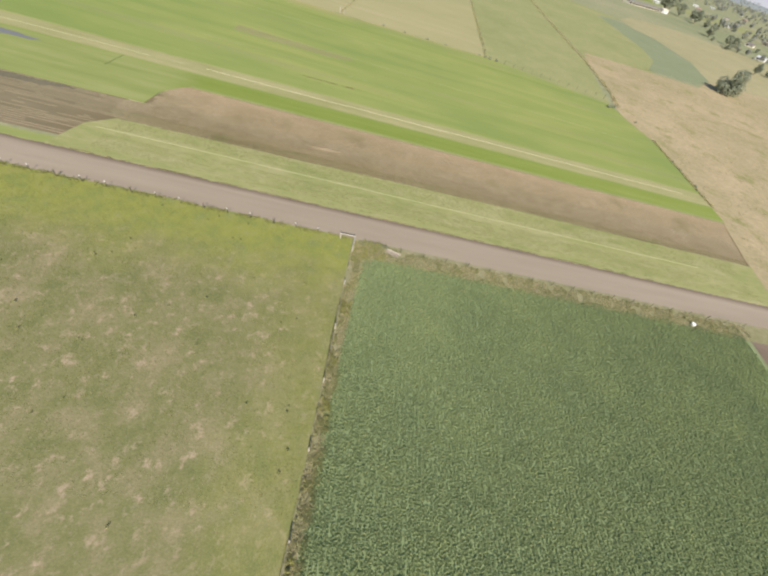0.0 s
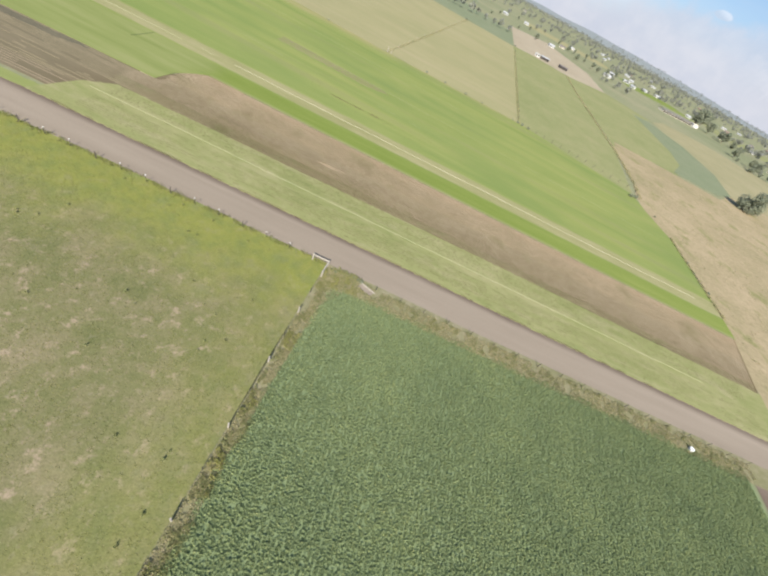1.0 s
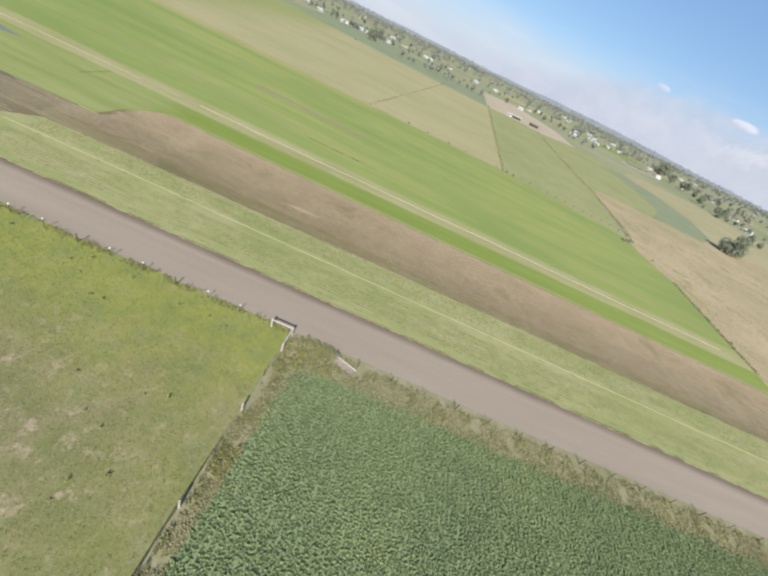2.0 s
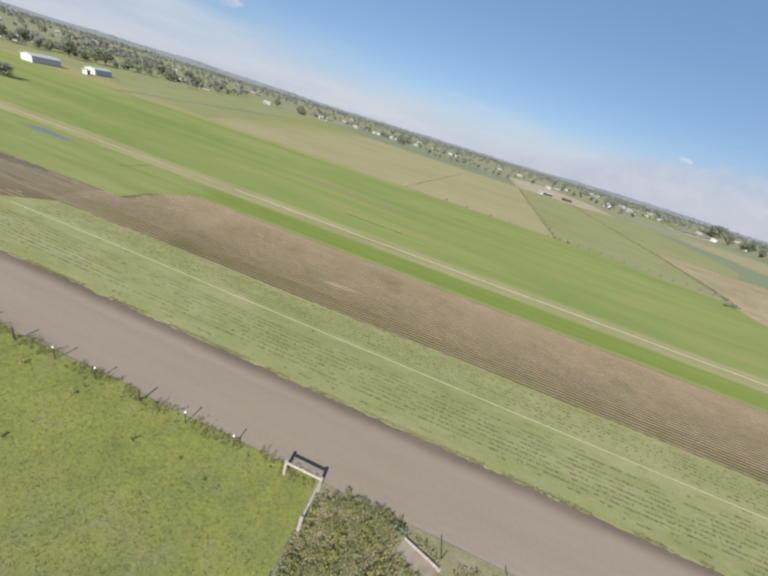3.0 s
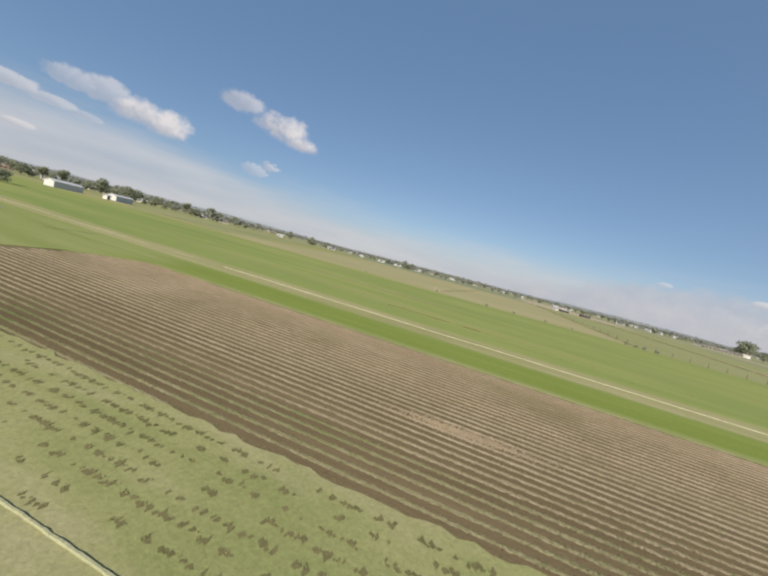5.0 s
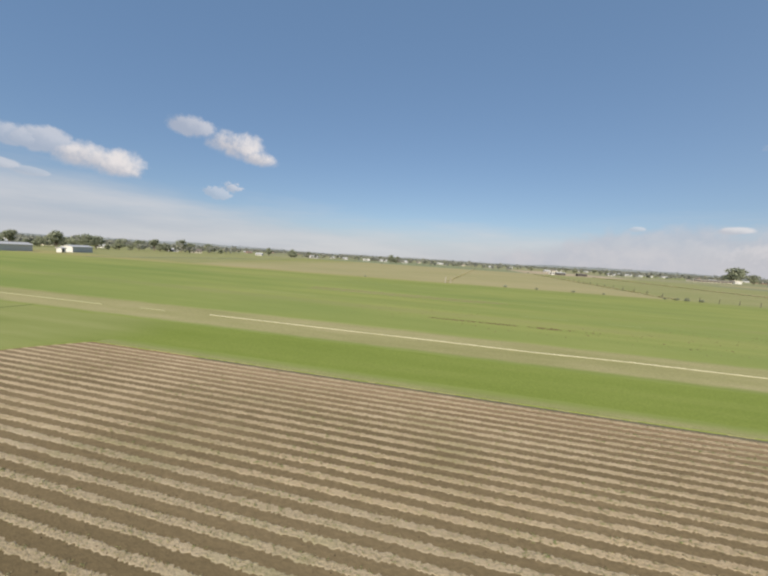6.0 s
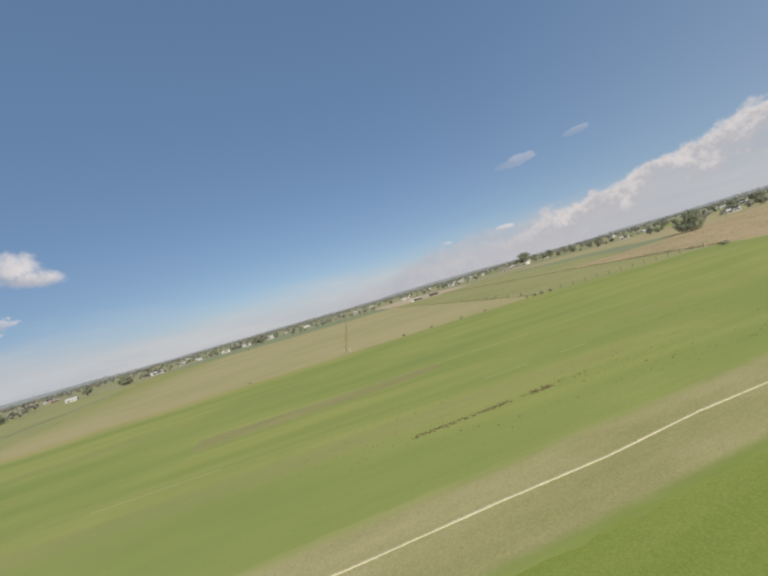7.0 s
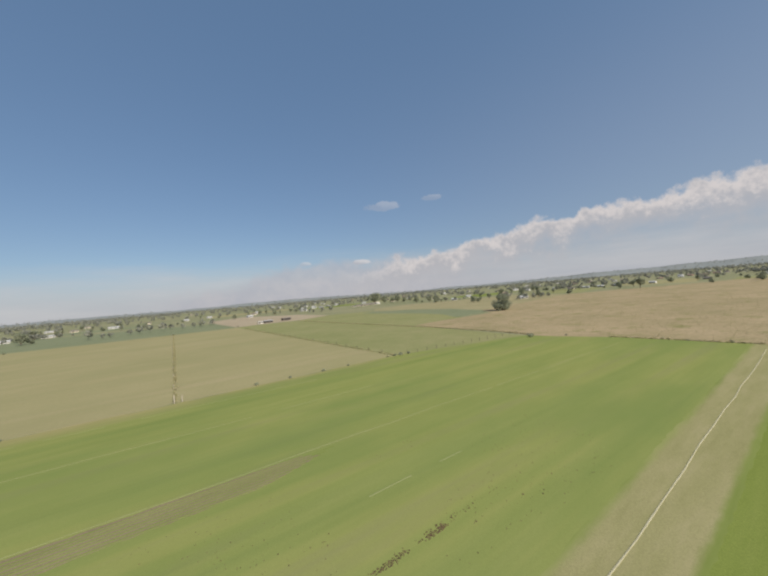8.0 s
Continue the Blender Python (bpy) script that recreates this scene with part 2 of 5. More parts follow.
# grazed dry sward: olive and tan patches, bare clusters, pale straw flecks, dark specks painted as tussock shadows
_dry = ramp(_nt, tex(_nt, _co, 0.22, 7, 0.68), [(0.32, (0.108, 0.118, 0.048)), (0.47, (0.142, 0.14, 0.063)), (0.57, (0.17, 0.154, 0.082)), (0.68, (0.205, 0.174, 0.104))])
_cluster = fac_of(0.11, 0.32, 0.52, 4)
_dry = mixc(_nt, times_of(fac_of(0.7, 0.54, 0.64, 8, 0.74), _cluster), _dry, (0.272, 0.217, 0.148))
_dry = mixc(_nt, times_of(fac_of(2.0, 0.59, 0.68, 4, 0.65), 0.65), _dry, (0.315, 0.272, 0.18))
_dry = mixc(_nt, times_of(fac_of(2.0, 0.6, 0.7, 5, 0.65), 0.7), _dry, (0.07, 0.082, 0.03))
# lush growth: a ragged belt by the road fence and a patch by the cross fence
_m = _nt.nodes.new("ShaderNodeMath")
_m.operation = "MAXIMUM"
_nt.links.new(lush_by(1, 25.0, 38.0, 16.0, 0.13), _m.inputs[0])
_nt.links.new(times_of(lush_by(0, -13.0, -3.0, 14.0, 0.1), 0.36), _m.inputs[1])
_lush = ramp(_nt, tex(_nt, _co, 0.38, 7, 0.66), [(0.3, (0.132, 0.158, 0.05)), (0.45, (0.162, 0.178, 0.05)), (0.57, (0.188, 0.194, 0.05)), (0.7, (0.196, 0.196, 0.08))])
_lush = mixc(_nt, times_of(fac_of(0.25, 0.54, 0.7, 5), 0.5), _lush, (0.158, 0.168, 0.082))
_lush = mixc(_nt, times_of(fac_of(4.5, 0.62, 0.72, 3, 0.6), 0.6), _lush, (0.26, 0.25, 0.13))
_col = mixc(_nt, _m.outputs[0], _dry, _lush)
_grain = tex(_nt, _co, 7.0, 4, 0.7)
_col = mixc(_nt, 1.0, _col, ramp(_nt, _grain, [(0.25, (0.78,) * 3), (0.75, (1.22,) * 3)]), "MULTIPLY")
_nt.links.new(_col, _b.inputs["Base Color"])
_b.inputs["Roughness"].default_value, _b.inputs["Specular IOR Level"].default_value = 0.95, 0.03
_bp = _nt.nodes.new("ShaderNodeBump")
_bp.inputs["Strength"].default_value, _bp.inputs["Distance"].default_value = 0.5, 0.06
_nt.links.new(_grain, _bp.inputs["Height"])
_nt.links.new(_bp.outputs[0], _b.inputs["Normal"])
M_soil_crop = land("crop_understorey", (0.14, 0.178, 0.09), (0.158, 0.198, 0.1), (0.178, 0.212, 0.11), patch=1.5, grain=5)
M_verge = land("dry_verge", (0.15, 0.15, 0.072), (0.19, 0.178, 0.1), (0.245, 0.215, 0.14), broad=0.3, patch=1.2, grain=8, bump=0.5)
M_road = land("dirt_road", (0.205, 0.169, 0.13), (0.238, 0.197, 0.153), (0.272, 0.228, 0.18), broad=0.12, patch=0.3, grain=3.0, stretch=(0.1, 1, 1), spots=(0.205, 0.168, 0.13), spot_at=(0.58, 0.76), spot_scale=0.22, bump=0.03, bump_dist=0.01, grit=0.05)
M_damp = land("damp_soil", (0.125, 0.095, 0.073), (0.15, 0.116, 0.09), (0.185, 0.147, 0.118), broad=0.3, patch=0.9, grain=5, stretch=(0.3, 1, 1), bump=0.4)
M_turf = land("young_turf", (0.138, 0.174, 0.049), (0.188, 0.217, 0.07), (0.238, 0.245, 0.096), broad=0.035, patch=0.22, grain=8, stretch=(0.2, 1, 1), spots=(0.2, 0.192, 0.09), spot_at=(0.57, 0.76), spot_scale=0.12, bump=0.2)
M_edge = land("damp_road_edge", (0.112, 0.088, 0.067), (0.136, 0.107, 0.083), (0.162, 0.13, 0.102), broad=0.3, patch=0.9, grain=5, stretch=(0.2, 1, 1), bump=0.1, grit=0.08)
M_turf_cut = land("worn_turf", (0.165, 0.184, 0.07), (0.21, 0.216, 0.092), (0.27, 0.25, 0.134), broad=0.1, patch=0.8, grain=9, stretch=(0.3, 1, 1), spots=(0.275, 0.252, 0.142), spot_at=(0.54, 0.74), spot_scale=0.22, bump=0.3)
M_bright = land("lush_turf", (0.127, 0.164, 0.036), (0.153, 0.191, 0.047), (0.187, 0.215, 0.063), broad=0.07, patch=0.4, grain=9, stretch=ROWS, bump=0.2)
M_pale = land("dry_turf", (0.196, 0.193, 0.085), (0.24, 0.229, 0.112), (0.284, 0.258, 0.144), broad=0.2, patch=0.6, grain=8, stretch=(0.2, 1, 1), bump=0.2)


def melt(material, axis, lo, hi, spread, scale, colours):
    """Lets another cover take over a field's edge, raggedly, between two lines of the plan."""
    nt = material.node_tree
    b = nt.nodes["Principled BSDF"]
    own = b.inputs["Base Color"].links[0].from_socket
    co = nt.nodes.new("ShaderNodeTexCoord").outputs["Object"]
    xyz = nt.nodes.new("ShaderNodeSeparateXYZ")
    nt.links.new(co, xyz.inputs[0])
    a = nt.nodes.new("ShaderNodeMath")
    a.operation = "MULTIPLY_ADD"
    nt.links.new(tex(nt, co, scale, 6, 0.65, (0.4, 1, 1)), a.inputs[0])
    a.inputs[1].default_value = spread
    nt.links.new(xyz.outputs[axis], a.inputs[2])
    r = nt.nodes.new("ShaderNodeMapRange")
    r.interpolation_type = "SMOOTHSTEP"
    r.inputs["From Min"].default_value, r.inputs["From Max"].default_value = lo + spread / 2, hi + spread / 2
    nt.links.new(a.outputs[0], r.inputs["Value"])
    c = ramp(nt, tex(nt, co, 0.35, 6, 0.65, ROWS), [(0.3, colours[0]), (0.5, colours[1]), (0.7, colours[2])])
    nt.links.new(mixc(nt, r.outputs[0], own, c), b.inputs["Base Color"])


def mown(material, colours, share, width, patches):
    """Bands along the mowing direction, and broad patches of stronger growth."""
    nt = material.node_tree
    b = nt.nodes["Principled BSDF"]
    own = b.inputs["Base Color"].links[0].from_socket
    co = nt.nodes.new("ShaderNodeTexCoord").outputs["Object"]
    mp = nt.nodes.new("ShaderNodeMapping")
    mp.inputs["Rotation"].default_value = (0, 0, radians(2.6))
    nt.links.new(co, mp.inputs["Vector"])
    c = ramp(nt, tex(nt, mp.outputs[0], width, 4, 0.62, (0.03, 1, 1)), [(0.34, colours[0]), (0.46, colours[1]), (0.56, colours[2]), (0.66, colours[3])])
    c = mixc(nt, share, own, c)
    f = ramp(nt, tex(nt, mp.outputs[0], 0.028, 5, 0.6, (0.5, 1, 1)), [(0.45, (0, 0, 0)), (0.62, (0.7, 0.7, 0.7))])
    nt.links.new(mixc(nt, f, c, patches), b.inputs["Base Color"])


mown(M_turf, ((0.142, 0.186, 0.057), (0.186, 0.218, 0.069), (0.222, 0.236, 0.079), (0.206, 0.204, 0.092)), 0.55, 0.15, (0.142, 0.187, 0.058))
melt(M_pale, 1, 92.2, 93.5, 1.4, 0.6, ((0.136, 0.174, 0.048), (0.186, 0.217, 0.07), (0.238, 0.247, 0.1)))
melt(M_pale, 1, 86.9, 86.0, 0.9, 0.8, ((0.136, 0.172, 0.045), (0.164, 0.2, 0.058), (0.2, 0.224, 0.076)))
melt(M_turf, 1, 164.0, 172.0, 9.0, 0.1, ((0.2, 0.2, 0.075), (0.24, 0.225, 0.1), (0.275, 0.243, 0.118)))
melt(M_edge, 1, 48.2, 46.9, 0.5, 0.7, ((0.226, 0.186, 0.145), (0.236, 0.195, 0.152), (0.248, 0.206, 0.161)))
melt(M_bright, 0, -41.0, -50.0, 5.0, 0.2, ((0.155, 0.182, 0.06), (0.183, 0.207, 0.073), (0.213, 0.225, 0.092)))
M_margin = land("yellowed_turf", (0.172, 0.186, 0.072), (0.2, 0.207, 0.088), (0.235, 0.226, 0.11), broad=0.2, patch=0.8, grain=9, stretch=(0.3, 1, 1), bump=0.3)
melt(M_margin, 1, 79.15, 80.0, 0.8, 0.9, ((0.136, 0.172, 0.045), (0.164, 0.2, 0.058), (0.2, 0.224, 0.076)))
M_soil = land("harvested_soil", (0.108, 0.083, 0.048), (0.143, 0.109, 0.063), (0.19, 0.146, 0.088), broad=0.07, patch=0.5, grain=6, stretch=(0.3, 1, 1), spots=(0.24, 0.18, 0.118), spot_at=(0.66, 0.76), spot_scale=0.12, bump=0.6)
melt(M_soil, 1, 74.0, 78.5, 4.0, 0.15, ((0.165, 0.118, 0.071), (0.2, 0.144, 0.088), (0.235, 0.173, 0.11)))
melt(M_soil, 1, 73.0, 63.0, 6.0, 0.12, ((0.09, 0.069, 0.038), (0.116, 0.089, 0.049), (0.15, 0.115, 0.066)))
melt(M_soil, 0, -38.0, -64.0, 12.0, 0.08, ((0.122, 0.104, 0.066), (0.15, 0.126, 0.081), (0.18, 0.15, 0.1)))
M_ribbon_brown = land("brown_turf_ribbon", (0.27, 0.214, 0.137), (0.34, 0.27, 0.175), (0.395, 0.322, 0.215), broad=0.15, patch=1.6, grain=14, spots=(0.21, 0.19, 0.1), spot_at=(0.55, 0.7), spot_scale=0.09, bump=0.8)
M_ribbon = land("turf_ribbon", (0.245, 0.2, 0.13), (0.31, 0.253, 0.168), (0.375, 0.31, 0.215), broad=0.15, patch=1.6, grain=14, spots=(0.2, 0.2, 0.095), spot_at=(0.57, 0.72), spot_scale=0.09, bump=0.8)
M_ribbon_green = land("green_turf_ribbon", (0.21, 0.19, 0.107), (0.255, 0.23, 0.132), (0.31, 0.272, 0.17), broad=0.2, patch=1.6, grain=14, spots=(0.165, 0.195, 0.078), spot_at=(0.53, 0.66), spot_scale=0.14, bump=0.8)
M_line = land("pale_ribbon", (0.31, 0.295, 0.195), (0.38, 0.36, 0.25), (0.43, 0.41, 0.29), broad=0.2, patch=1.0, grain=10)
M_line_thin = land("thin_pale_ribbon", (0.25, 0.258, 0.15), (0.29, 0.292, 0.176), (0.33, 0.323, 0.206), broad=0.2, patch=1.0, grain=10)
M_line_green = land("yellow_ribbon", (0.212, 0.23, 0.102), (0.236, 0.25, 0.117), (0.262, 0.268, 0.134), broad=0.2, patch=1.0, grain=10)
M_tan = land("dry_pasture", (0.225, 0.213, 0.11), (0.268, 0.245, 0.132), (0.31, 0.273, 0.16), broad=0.02, patch=0.12, grain=1.2, stretch=(0.6, 1, 1), bump=0.15, bump_dist=0.1)
mown(M_tan, ((0.255, 0.223, 0.126), (0.268, 0.245, 0.132), (0.238, 0.225, 0.116), (0.298, 0.257, 0.152)), 0.5, 0.05, (0.23, 0.22, 0.112))
melt(M_tan, 0, -105.0, -175.0, 50.0, 0.03, ((0.165, 0.185, 0.068), (0.198, 0.208, 0.082), (0.235, 0.225, 0.1)))
M_tan_red = land("reddish_dry_pasture", (0.212, 0.188, 0.104), (0.275, 0.225, 0.136), (0.335, 0.268, 0.172), broad=0.03, patch=0.2, grain=0.9, spots=(0.2, 0.188, 0.088), spot_at=(0.55, 0.66), spot_scale=0.09, bump=0.2, bump_dist=0.1)
M_green_b = land("green_pasture", (0.172, 0.189, 0.08), (0.206, 0.212, 0.098), (0.244, 0.23, 0.12), broad=0.03, patch=0.15, grain=1.5, bump=0.15)
M_green_c = land("blue_green_crop", (0.145, 0.17, 0.1), (0.167, 0.188, 0.113), (0.188, 0.2, 0.127), broad=0.03, patch=0.15, grain=1.5, bump=0.15)
M_graze = land("grazed_pasture", (0.215, 0.2, 0.112), (0.25, 0.228, 0.13), (0.29, 0.255, 0.155), broad=0.02, patch=0.12, grain=1.2, bump=0.15)
M_lifted = land("lifted_turf", (0.16, 0.138, 0.08), (0.19, 0.163, 0.096), (0.22, 0.19, 0.115), broad=0.1, patch=0.6, grain=6, stretch=(0.3, 1, 1))
M_dirt = land("bare_dirt", (0.27, 0.225, 0.16), (0.31, 0.262, 0.188), (0.345, 0.3, 0.22), broad=0.03, patch=0.15, grain=1.0)
M_clod = leafy("soil_clods", (0.1, 0.075, 0.048), (0.17, 0.125, 0.08), rough=0.95)
M_clod_pale = leafy("pale_soil_clods", (0.3, 0.24, 0.165), (0.42, 0.345, 0.25), rough=0.95)
M_rut = land("grown_rut", (0.1, 0.125, 0.045), (0.125, 0.15, 0.055), (0.15, 0.165, 0.07), broad=0.3, patch=1.0, grain=8)
M_gap = land("bare_gap", (0.086, 0.086, 0.036), (0.118, 0.11, 0.05), (0.16, 0.138, 0.07), broad=0.3, patch=1.0, grain=8)
M_crop = leafy("crop_leaves", (0.195, 0.248, 0.125), (0.262, 0.312, 0.152), (0.32, 0.35, 0.16), 0.04)
M_weed = leafy("weed_leaves", (0.24, 0.245, 0.115), (0.36, 0.335, 0.175), (0.47, 0.405, 0.27), 0.3)
M_weed_green = leafy("green_weed_leaves", (0.19, 0.215, 0.095), (0.28, 0.3, 0.13), (0.38, 0.34, 0.17), 0.22)
M_wisp = leafy("dry_turf_wisps", (0.24, 0.215, 0.12), (0.34, 0.3, 0.18), (0.22, 0.25, 0.105), 0.3)
M_ribbon_faint = land("faint_turf_ribbon", (0.17, 0.145, 0.09), (0.205, 0.173, 0.11), (0.245, 0.207, 0.135), broad=0.15, patch=1.2, grain=10, bump=0.6)
M_ribbon_pink = land("pinkish_turf_ribbon", (0.185, 0.15, 0.105), (0.225, 0.182, 0.128), (0.265, 0.215, 0.155), broad=0.15, patch=1.2, grain=10, bump=0.6)
M_wet = land("wet_soil", (0.094, 0.086, 0.06), (0.116, 0.104, 0.071), (0.14, 0.124, 0.084), broad=0.2, patch=0.6, grain=5)
M_blade = leafy("grass_blades", (0.19, 0.205, 0.07), (0.265, 0.265, 0.095), (0.36, 0.33, 0.18), 0.22)
M_sprout = leafy("sprouting_grass", (0.16, 0.2, 0.075), (0.225, 0.255, 0.105), (0.28, 0.26, 0.14), 0.2)
M_weed_yellow = leafy("yellow_weed_leaves", (0.26, 0.275, 0.09), (0.35, 0.345, 0.12), (0.24, 0.225, 0.12), 0.25)
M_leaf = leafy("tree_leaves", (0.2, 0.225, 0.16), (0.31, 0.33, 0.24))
# paler, greyer copy of the tree leaves, with distance haze in its colour
M_leaf_hazed = leafy("hazed_tree_leaves", (0.2, 0.208, 0.182), (0.275, 0.284, 0.247))
M_bark = plain("bark", (0.16, 0.13, 0.1), 0.9)
M_wood = plain("weathered_wood", (0.33, 0.3, 0.25), 0.85, scale=4)
M_wood_dark = plain("dark_old_wood", (0.06, 0.052, 0.045), 0.9, scale=4)
M_steel = plain("dark_steel", (0.07, 0.065, 0.06), 0.6, 0.4, scale=6)
M_wire = plain("galvanised_wire", (0.2, 0.2, 0.19), 0.6, 0.6)
M_cap = plain("white_plastic", (0.8, 0.8, 0.78), 0.5, vary=0.05)
M_concrete = plain("pale_concrete", (0.2, 0.165, 0.128), 0.9, scale=2)
M_white = plain("white_cladding", (0.5, 0.495, 0.47), 0.6, vary=0.08)
M_cream = plain("cream_wall", (0.55, 0.5, 0.4), 0.7, vary=0.1)
M_brick = plain("red_brick_wall", (0.26, 0.18, 0.14), 0.85, vary=0.15)
M_grey = plain("grey_cladding", (0.46, 0.47, 0.48), 0.55, vary=0.1)
M_roof = plain("pale_metal_roof", (0.45, 0.45, 0.45), 0.45, 0.2, vary=0.1)
M_roof_dull = plain("weathered_roof", (0.15, 0.138, 0.122), 0.85, vary=0.15)
M_roof_dark = plain("dark_tile_roof", (0.14, 0.12, 0.115), 0.8, vary=0.2)
M_roof_red = plain("terracotta_roof", (0.24, 0.17, 0.135), 0.8, vary=0.2)
M_glass = plain("window_glass", (0.03, 0.035, 0.04), 0.08, vary=0.1)
M_opening_shade = plain("opening_shade", (0.03, 0.028, 0.026), 0.9)
# blue-grey of distance haze is put into the hills' own colour
M_hill_hazed = land("hazed_hill", (0.175, 0.195, 0.195), (0.2, 0.22, 0.22), (0.225, 0.24, 0.24), broad=0.004, patch=0.02, grain=0.1, bump=0.05)
M_water, _nt, _b = nodes_of("puddle_water")
_b.inputs["Base Color"].default_value, _b.inputs["Roughness"].default_value = (0.13, 0.125, 0.115, 1), 0.3
_b.inputs["Specular IOR Level"].default_value = 0.2


# ---- mesh helpers ----
def quads(name, verts, mats, parent=None, faces=None):
    """A mesh from arrays: verts (n, 3), four to a face unless faces (m, 4) are given."""
    v = np.ascontiguousarray(verts, dtype=np.float32).reshape(-1, 3)
    fc = np.arange(len(v), dtype=np.int32).reshape(-1, 4) if faces is None else np.ascontiguousarray(faces, dtype=np.int32)
    me = bpy.data.meshes.new(name)
    me.vertices.add(len(v))
    me.vertices.foreach_set("co", v.ravel())
    me.loops.add(fc.size)
    me.loops.foreach_set("vertex_index", fc.ravel())
    me.polygons.add(len(fc))
    me.polygons.foreach_set("loop_start", np.arange(0, fc.size, 4, dtype=np.int32))
    me.update(calc_edges=True)
    me.shade_flat()
    me.materials.append(mats)
    ob = new(name, me)
    ob.parent = parent
    return ob


def part(name, bm, material, parent=None, label=""):
    me = bpy.data.meshes.new(name)
    bm.to_mesh(me)
    bm.free()
    me.materials.append(material)
    ob = new(name, me)
    ob.parent = parent
    return tagged(ob, label) if label else ob


def thing(name, x, y, z=0.0, turn=0.0):
    ob = new(name)
    ob.empty_display_size = 0.5
    ob.matrix_world = pose(x, y, z, 0, 0, turn)
    return ob


def box(bm, x0, x1, y0, y1, z0, z1, m=None):
    r = bmesh.ops.create_cube(bm, size=1.0, matrix=Matrix.LocRotScale(((x0 + x1) / 2, (y0 + y1) / 2, (z0 + z1) / 2), None, (x1 - x0, y1 - y0, z1 - z0)))
    if m:
        bmesh.ops.transform(bm, matrix=m, verts=r["verts"])
    return r["verts"]


def rod(bm, a, b, ra, rb, n=7):
    """A tapered round bar from a to b."""
    a, b = Vector(a), Vector(b)
    q = (b - a).to_track_quat("Z", "Y")
    rings = []
    for p, r in ((a, ra), (b, rb)):
        rings.append([bm.verts.new(p + q @ Vector((r * math.cos(6.2832 * i / n), r * math.sin(6.2832 * i / n), 0))) for i in range(n)])
    for i in range(n):
        bm.faces.new((rings[0][i], rings[0][(i + 1) % n], rings[1][(i + 1) % n], rings[1][i]))
    bm.faces.new(rings[1])
    bm.faces.new(rings[0][::-1])


def field(name, corners, material, z, label, category="field", jag=0.3, step=3.0):
    """A parcel of land: a slab with an uneven outline, its top at z, laid in strips across x."""
    rs = np.random.RandomState(sum(map(ord, name + label)))
    xs = [c[0] for c in corners]
    n = max(2, min(500, int((max(xs) - min(xs)) / step)))
    stations = sorted(set(np.linspace(min(xs) + 0.002, max(xs) - 0.002, n)) | {x + e for x in xs for e in (-0.02, 0.02) if min(xs) < x + e < max(xs)})
    rows = []
    for x in stations:
        cut = []
        for (x0, y0), (x1, y1) in zip(corners, corners[1:] + corners[:1]):
            if (x0 - x) * (x1 - x) < 0:
                cut.append(y0 + (y1 - y0) * (x - x0) / (x1 - x0))
        lo, hi = min(cut), max(cut)
        rows.append((x, lo + rs.uniform(-jag, jag), hi + rs.uniform(-jag, jag)))
    tall = max(hi - lo for _, lo, hi in rows)
    m = max(1, min(24, int(tall / max(step * 3, 6.0))))
    wide = rs.uniform(-jag, jag, m + 1)
    verts, faces = [], []
    for k, (x, lo, hi) in enumerate(rows):
        end = wide if k in (0, len(rows) - 1) else wide * 0
        for j in range(m + 1):
            verts.append((x + end[j], lo + (hi - lo) * j / m, z))
        verts += [(x, lo - 0.02, -0.12), (x, hi + 0.02, -0.12)]
    w = m + 3
    for k in range(len(rows) - 1):
        p, q = k * w, (k + 1) * w
        for j in range(m):
            faces.append((p + j, q + j, q + j + 1, p + j + 1))
        faces.append((p + m + 1, q + m + 1, q, p))
        faces.append((p + m, q + m, q + m + 2, p + m + 2))
    return tagged(quads(name, verts, material, None, faces), label, category, kind="structure")


def ribbon(name, x0, x1, y, material, parent=None, width=0.2, height=0.04, z=0.04, wobble=0.06, gaps=0.0, seed=0, step=0.14, rough=0.12, slope=0.0):
    """A low strip of turf left standing along the row, frayed at its edges."""
    rs = np.random.RandomState(seed)
    n = max(3, int((x1 - x0) / step))
    x = np.linspace(x0, x1, n)
    slow = np.interp(x, np.linspace(x0, x1, max(3, n // 50)), rs.uniform(-1, 1, max(3, n // 50))) * wobble + slope * (x - x0)
    swell = np.interp(x, np.linspace(x0, x1, max(3, n // 12)), rs.uniform(0.82, 1.18, max(3, n // 12)))
    w = width * swell * (0.5 + rs.uniform(-rough, rough, n))
    w2 = width * swell * (0.5 + rs.uniform(-rough, rough, n))
    h = z + height * rs.uniform(0.75, 1.25, n)
    a = np.stack([x, y + slow - w * 1.2, np.full(n, z - 0.002)], 1)
    b = np.stack([x, y + slow - w * 0.85, h], 1)
    c = np.stack([x, y + slow + w2 * 0.85, h * 0.98], 1)
    d = np.stack([x, y + slow + w2 * 1.2, np.full(n, z - 0.002)], 1)
    v = np.stack([a, b, c, d], 1).reshape(-1, 3)
    i = np.arange(n - 1) * 4
    keep = np.interp(np.arange(n - 1), np.arange(0, n + 40, 40), rs.rand(len(np.arange(0, n + 40, 40)))) >= gaps
    i = i[keep]
    f = np.concatenate([np.stack([i + k, i + 4 + k, i + 5 + k, i + 1 + k], 1) for k in range(3)])
    return quads(name, v, material, parent, f)


